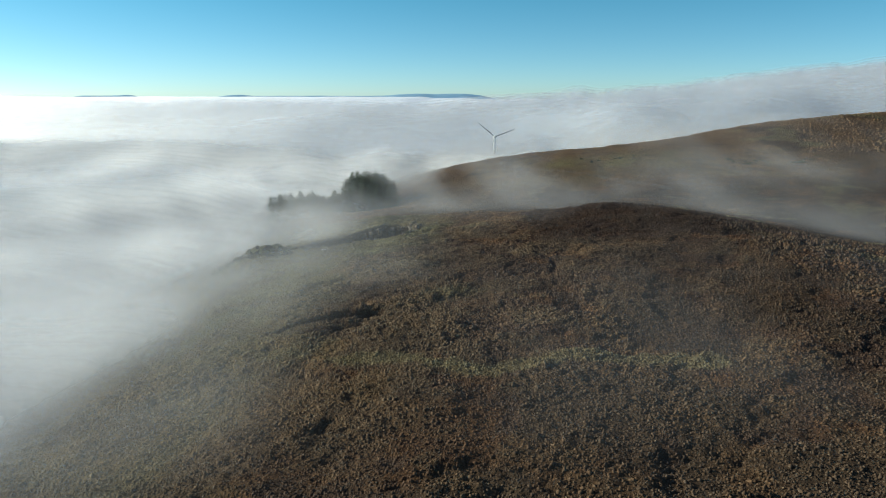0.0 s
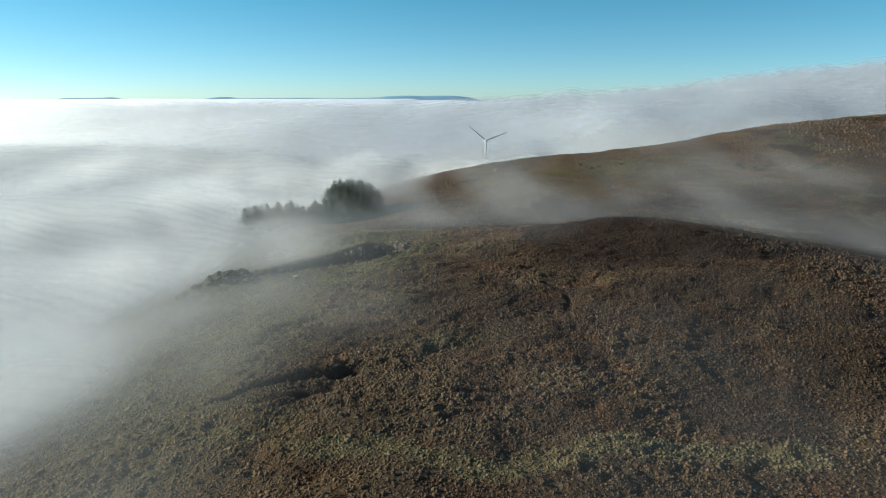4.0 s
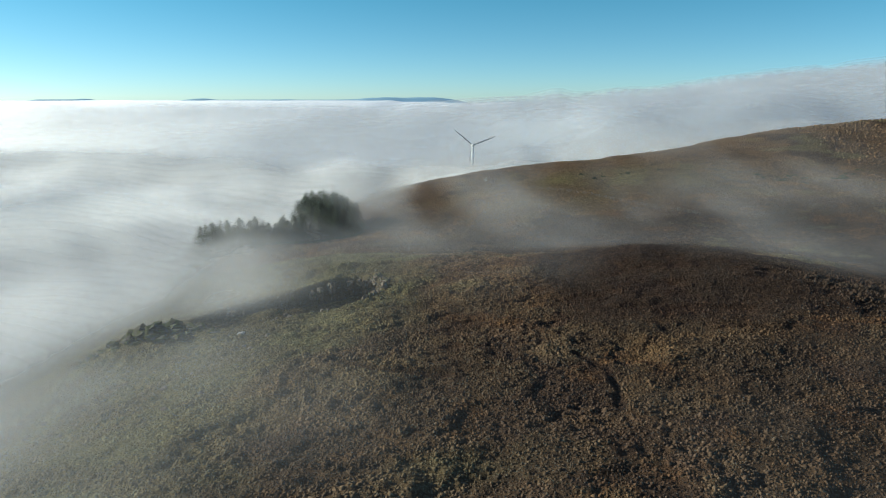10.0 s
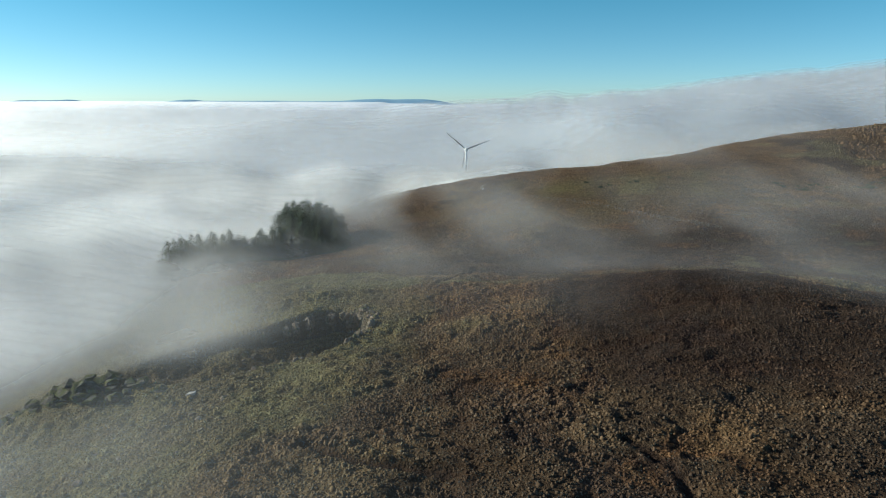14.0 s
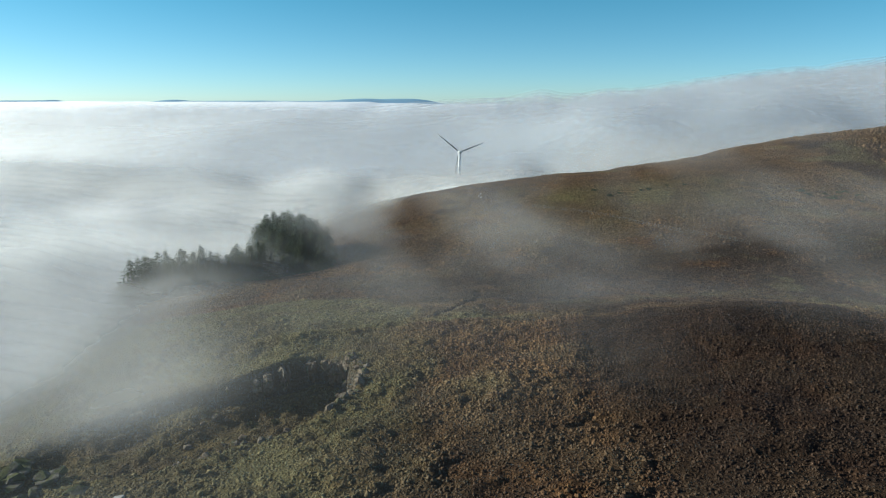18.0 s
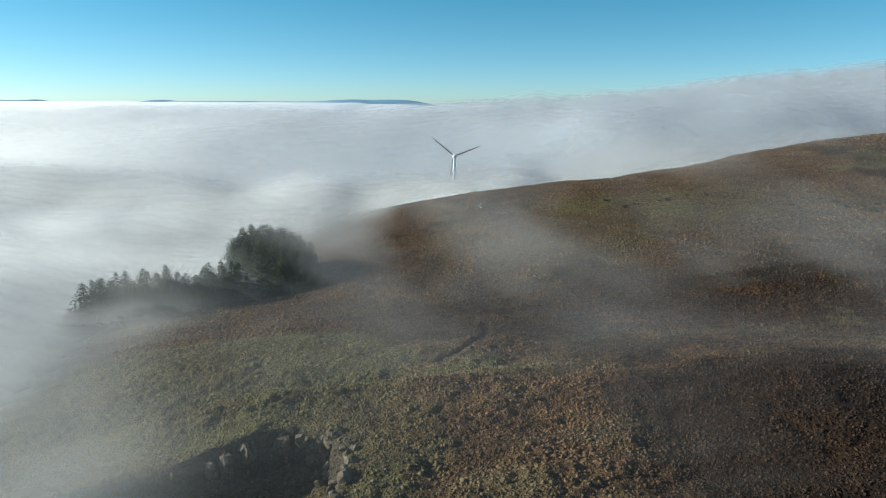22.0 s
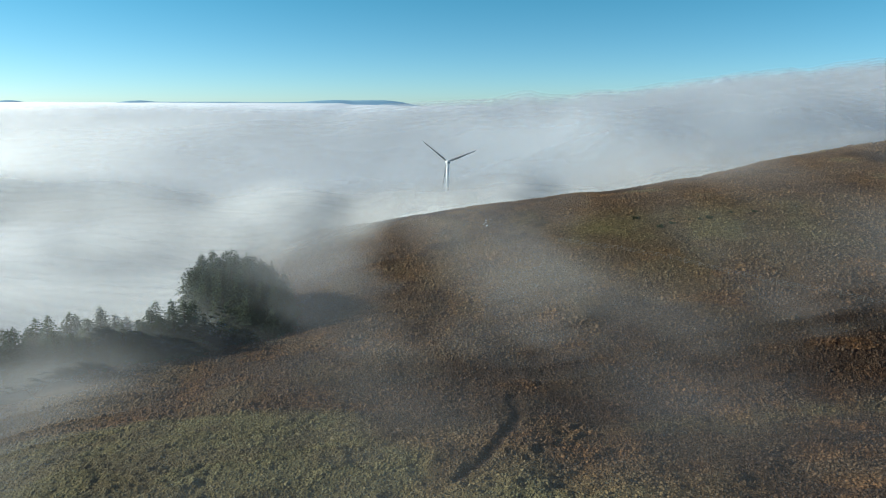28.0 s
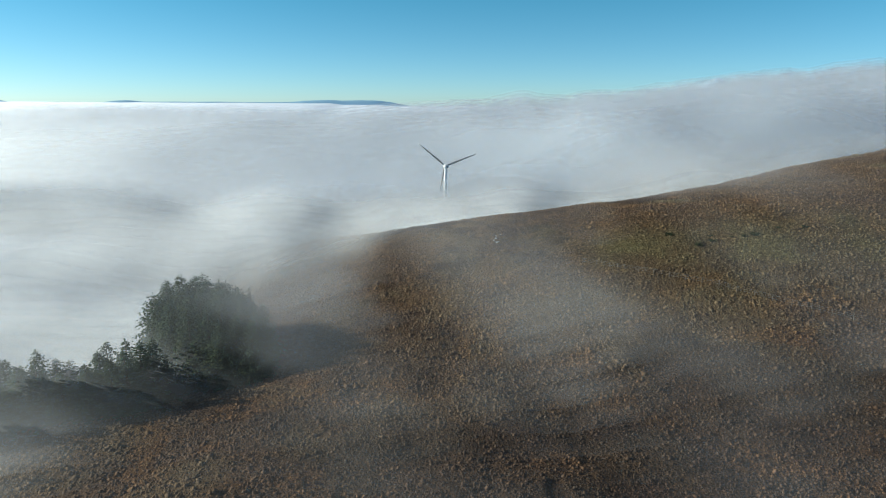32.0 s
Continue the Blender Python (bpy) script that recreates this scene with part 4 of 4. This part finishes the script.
def quarry_face():
    """Jointed rock of the quarry: a broken tumble of blocks down the east side, and slabs that stand out of the back wall."""
    rng = random.Random(77)
    face = tagged(new("quarry_face"), "jointed pale brown rock face of an old hillside quarry", "rock face", "", "")
    face.location = (-14, 178, 18)
    bpy.context.view_layer.update()
    back = face.matrix_world.inverted()

    def block(x, y, z, size, tall, turn, tilt):
        ob = new("rock", BLOCKS[rng.randrange(8)])
        ob.parent = face
        ob.matrix_basis = back @ pose(x, y, z, rng.uniform(-tilt, tilt), rng.uniform(-tilt, tilt), turn) @ Matrix.Diagonal((size * rng.uniform(0.6, 1.0), size * rng.uniform(0.8, 1.1), tall, 1))

    def along(line, u):
        legs = [math.dist(a, b) for a, b in zip(line, line[1:])]
        u *= sum(legs)
        for leg, (ax, ay), (bx, by) in zip(legs, line, line[1:]):
            if u <= leg:
                return ax + (bx - ax) * u / leg, ay + (by - ay) * u / leg, math.atan2(by - ay, bx - ax)
            u -= leg
        return *line[-1], 0.0

    east = [QUARRY[0], *QUARRY[:9:-1]]
    for k in range(215):
        x, y, a = along(east, rng.random())
        inward = abs(rng.gauss(0.9, 1.0)) - 0.1
        x, y = x + math.sin(a) * inward, y - math.cos(a) * inward
        size = rng.uniform(0.22, 0.62) * rng.choice((0.7, 1.0, 1.0, 1.5))
        tall = size * rng.uniform(0.7, 1.5)
        block(x, y, height_at(x, y) + tall * rng.uniform(-0.25, 0.3), size, tall, math.degrees(a) + rng.uniform(-50, 50), 26)
    wall = QUARRY[:6]
    for k in range(48):
        u = rng.choice((0.01, 0.03, 0.06, 0.2, 0.33, 0.40, 0.46, rng.random(), rng.random())) + rng.gauss(0, 0.012)
        x, y, a = along(wall, min(max(u, 0), 1))
        rim = height_at(x + 1.3 * math.sin(a), y - 1.3 * math.cos(a))
        inward = rng.uniform(0.4, 1.2)
        x, y = x - math.sin(a) * inward, y + math.cos(a) * inward
        size, tall = rng.uniform(0.25, 0.9), rng.uniform(0.5, 1.9)
        block(x, y, rim - 0.35 - tall * rng.uniform(0.9, 1.5), size, tall, math.degrees(a) + rng.uniform(-25, 25), 12)


bpy.context.view_layer.update()
quarry_face()


# ---- bushes ----
def bush_mesh(seed, leaves=420):
    rng = np.random.RandomState(seed)
    d = rng.normal(size=(leaves, 3))
    d /= np.linalg.norm(d, axis=1)[:, None]
    d[:, 2] = np.abs(d[:, 2])
    lump = 0.7 + 0.35 * np.sin(d[:, 0] * 5 + seed) * np.cos(d[:, 1] * 4 + seed)
    p = d * (lump * rng.uniform(0.7, 1.0, leaves))[:, None] * np.array((1, 1, 0.75))
    co = (p[:, None, :] + rng.normal(scale=0.10, size=(leaves, 3, 3))).reshape(-1, 3)
    me = bpy.data.meshes.new("bush")
    me.from_pydata([tuple(c) for c in co], [], [(3 * i, 3 * i + 1, 3 * i + 2) for i in range(leaves)])
    me.materials.append(m_bush)
    return me


def bushes():
    rng = random.Random(61)
    meshes = [bush_mesh(400 + k) for k in range(4)]
    spots = []
    for k in range(30):
        spots.append((rng.gauss(-46, 6), rng.gauss(160.5, 2.0), rng.uniform(0.6, 1.4), "dark gorse bush among the crag rocks"))
    for k in range(8):
        spots.append((rng.gauss(-18, 5), rng.gauss(183, 3), rng.uniform(0.7, 1.5), "brown-green bush on the quarry floor"))
    for k in range(22):
        spots.append((rng.gauss(148, 11), rng.gauss(293, 5), rng.uniform(0.8, 2.0), "dark gorse bush on the far hillside"))
    for k in range(12):
        spots.append((rng.gauss(75, 8), rng.gauss(307, 3), rng.uniform(0.6, 1.4), "low dark gorse bush on the far hillside"))
    for x, y, s, label in spots:
        ob = new("gorse_bush", meshes[rng.randrange(4)])
        ob.matrix_world = pose(x, y, height_at(x, y) - 0.15 * s, 0, 0, rng.uniform(0, 360)) @ Matrix.Diagonal((s * 1.2, s, s * 0.9, 1))
        tagged(ob, label, "bush", "gorse bushes")


bushes()


# ---- fence on the far slope ----
def fence():
    rng = random.Random(9)
    line = [(44, 308), (65, 283.4), (76.6, 268.1), (92, 252)]
    top = tagged(new("wire_fence"), "thin post-and-wire fence crossing the far slope", "fence")
    pts = []
    for (ax, ay), (bx, by) in zip(line, line[1:]):
        n = int(math.hypot(bx - ax, by - ay) / 3.2)
        pts += [(ax + (bx - ax) * i / n, ay + (by - ay) * i / n) for i in range(n)]
    pts = [Vector((x, y, height_at(x, y))) for x, y in pts]
    top.location = pts[0]
    bm = bmesh.new()
    bmesh.ops.create_cone(bm, cap_ends=True, segments=7, radius1=0.07, radius2=0.06, depth=1.5)
    first = part("post", bm, m_post, top)
    for i, p in enumerate(pts):
        ob = first if i == 0 else first.copy()
        if i:
            scene.collection.objects.link(ob)
        ob.matrix_local = Matrix.Translation(p - pts[0] + Vector((0, 0, 0.5))) @ pose(0, 0, 0, rng.uniform(-4, 4), rng.uniform(-4, 4), 0)
    for lift in (0.45, 0.8, 1.1):
        cu = bmesh.new()
        for a, b in zip(pts, pts[1:]):
            a, b = a - pts[0] + Vector((0, 0, lift)), b - pts[0] + Vector((0, 0, lift))
            q = [cu.verts.new(v + Vector((0, 0, s))) for v, s in ((a, -0.012), (b, -0.012), (b, 0.012), (a, 0.012))]
            cu.faces.new(q)
        part("wire", cu, m_steel, top)


fence()


# ---- tussocks ----
def tussocks(name, x0, x1, y0, y1, density, size, seed, label):
    """Clumps of bent grass: a low matted heart with long blades that the wind has laid over."""
    rng = np.random.RandomState(seed)
    n = int((x1 - x0) * (y1 - y0) * density)
    x, y = rng.uniform(x0, x1, n), rng.uniform(y0, y1, n)
    green, dark, straw, rock, russet = zones(x, y)
    keep = rng.uniform(0, 1, n) < (0.7 + 0.3 * sstep(0.3, 0.62, fbm(x, y, 5, 3, 161)))
    keep &= (rock < 0.3)
    keep &= ~((quarry_r(x, y) < 1.0) & (rng.uniform(0, 1, n) < 0.7))
    for line, width, depth in DITCHES:
        keep &= seg_dist(x, y, line) > width * 0.9
    x, y, green, dark, straw, russet = (v[keep] for v in (x, y, green, dark, straw, russet))
    n = len(x)
    z = ground(x, y)
    z = z + turf(x, y)[0] * 0.92 * (1 - 0.55 * dark)
    r = size * np.exp(rng.normal(-0.05, 0.26, n)) * (1 - 0.15 * green) * (0.75 + 0.5 * fbm(x, y, 4, 3, 167))
    h = r * rng.uniform(0.6, 1.2, n) * (1 - 0.25 * green)
    # a ragged mop: a skirt, a ring of uneven shoulders and a crown pushed over by the wind
    r = r * (1 - 0.38 * dark)
    k = np.arange(5)[None, :]
    ba = rng.uniform(0, 6.283, n)[:, None] + k * (6.283 / 5) + rng.uniform(-0.45, 0.45, (n, 5))
    out, mid = r[:, None] * rng.uniform(0.6, 1.5, (n, 5)), r[:, None] * rng.uniform(0.15, 1.1, (n, 5))
    skirt = np.stack((x[:, None] + np.cos(ba) * out, y[:, None] + np.sin(ba) * out, z[:, None] + h[:, None] * rng.uniform(-0.4, 0.15, (n, 5))), -1)
    ca = ba + rng.uniform(0.1, 1.1, (n, 5))
    neck = np.stack((x[:, None] + np.cos(ca) * mid + 0.15 * r[:, None], y[:, None] + np.sin(ca) * mid, z[:, None] + h[:, None] * rng.uniform(0.2, 1.1, (n, 5))), -1)
    crown = np.stack((x + r * rng.uniform(-0.3, 0.6, n), y + r * rng.uniform(-0.4, 0.4, n), z + h * rng.uniform(0.5, 1.2, n)), -1)[:, None, :]
    co = np.concatenate((skirt, neck, crown), 1)
    per = co.shape[1]
    t = []
    for i in range(5):
        j = (i + 1) % 5
        t += [(i, j, 5 + i), (j, 5 + j, 5 + i), (5 + i, 5 + j, 10)]
    tris = (np.arange(n)[:, None, None] * per + np.array(t)[None]).reshape(-1, 3)
    rep = lambda v: np.repeat(v, per)
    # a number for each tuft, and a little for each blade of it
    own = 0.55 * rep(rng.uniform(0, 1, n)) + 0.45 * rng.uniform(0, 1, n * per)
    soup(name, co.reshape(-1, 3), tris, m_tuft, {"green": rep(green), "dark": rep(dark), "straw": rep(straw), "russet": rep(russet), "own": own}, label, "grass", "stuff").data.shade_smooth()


tussocks("tussock_grass", -52, 62, 43, 150, 6.4, 0.16, 1, "brown and straw tussocks of rough moor grass")
tussocks("tussock_grass", 62, 115, 90, 160, 2.5, 0.3, 4, "dark heather tufts on the brow of the hill")
tussocks("tussock_grass", -60, 100, 150, 240, 5.2, 0.165, 2, "green and russet tussocks of rough moor grass")
tussocks("tussock_grass", -60, 170, 240, 400, 2.2, 0.23, 3, "russet tussocks of rough grass on the far hill")
tussocks("tussock_grass", 170, 300, 300, 400, 0.5, 0.45, 5, "russet tussocks of rough grass on the high ridge")
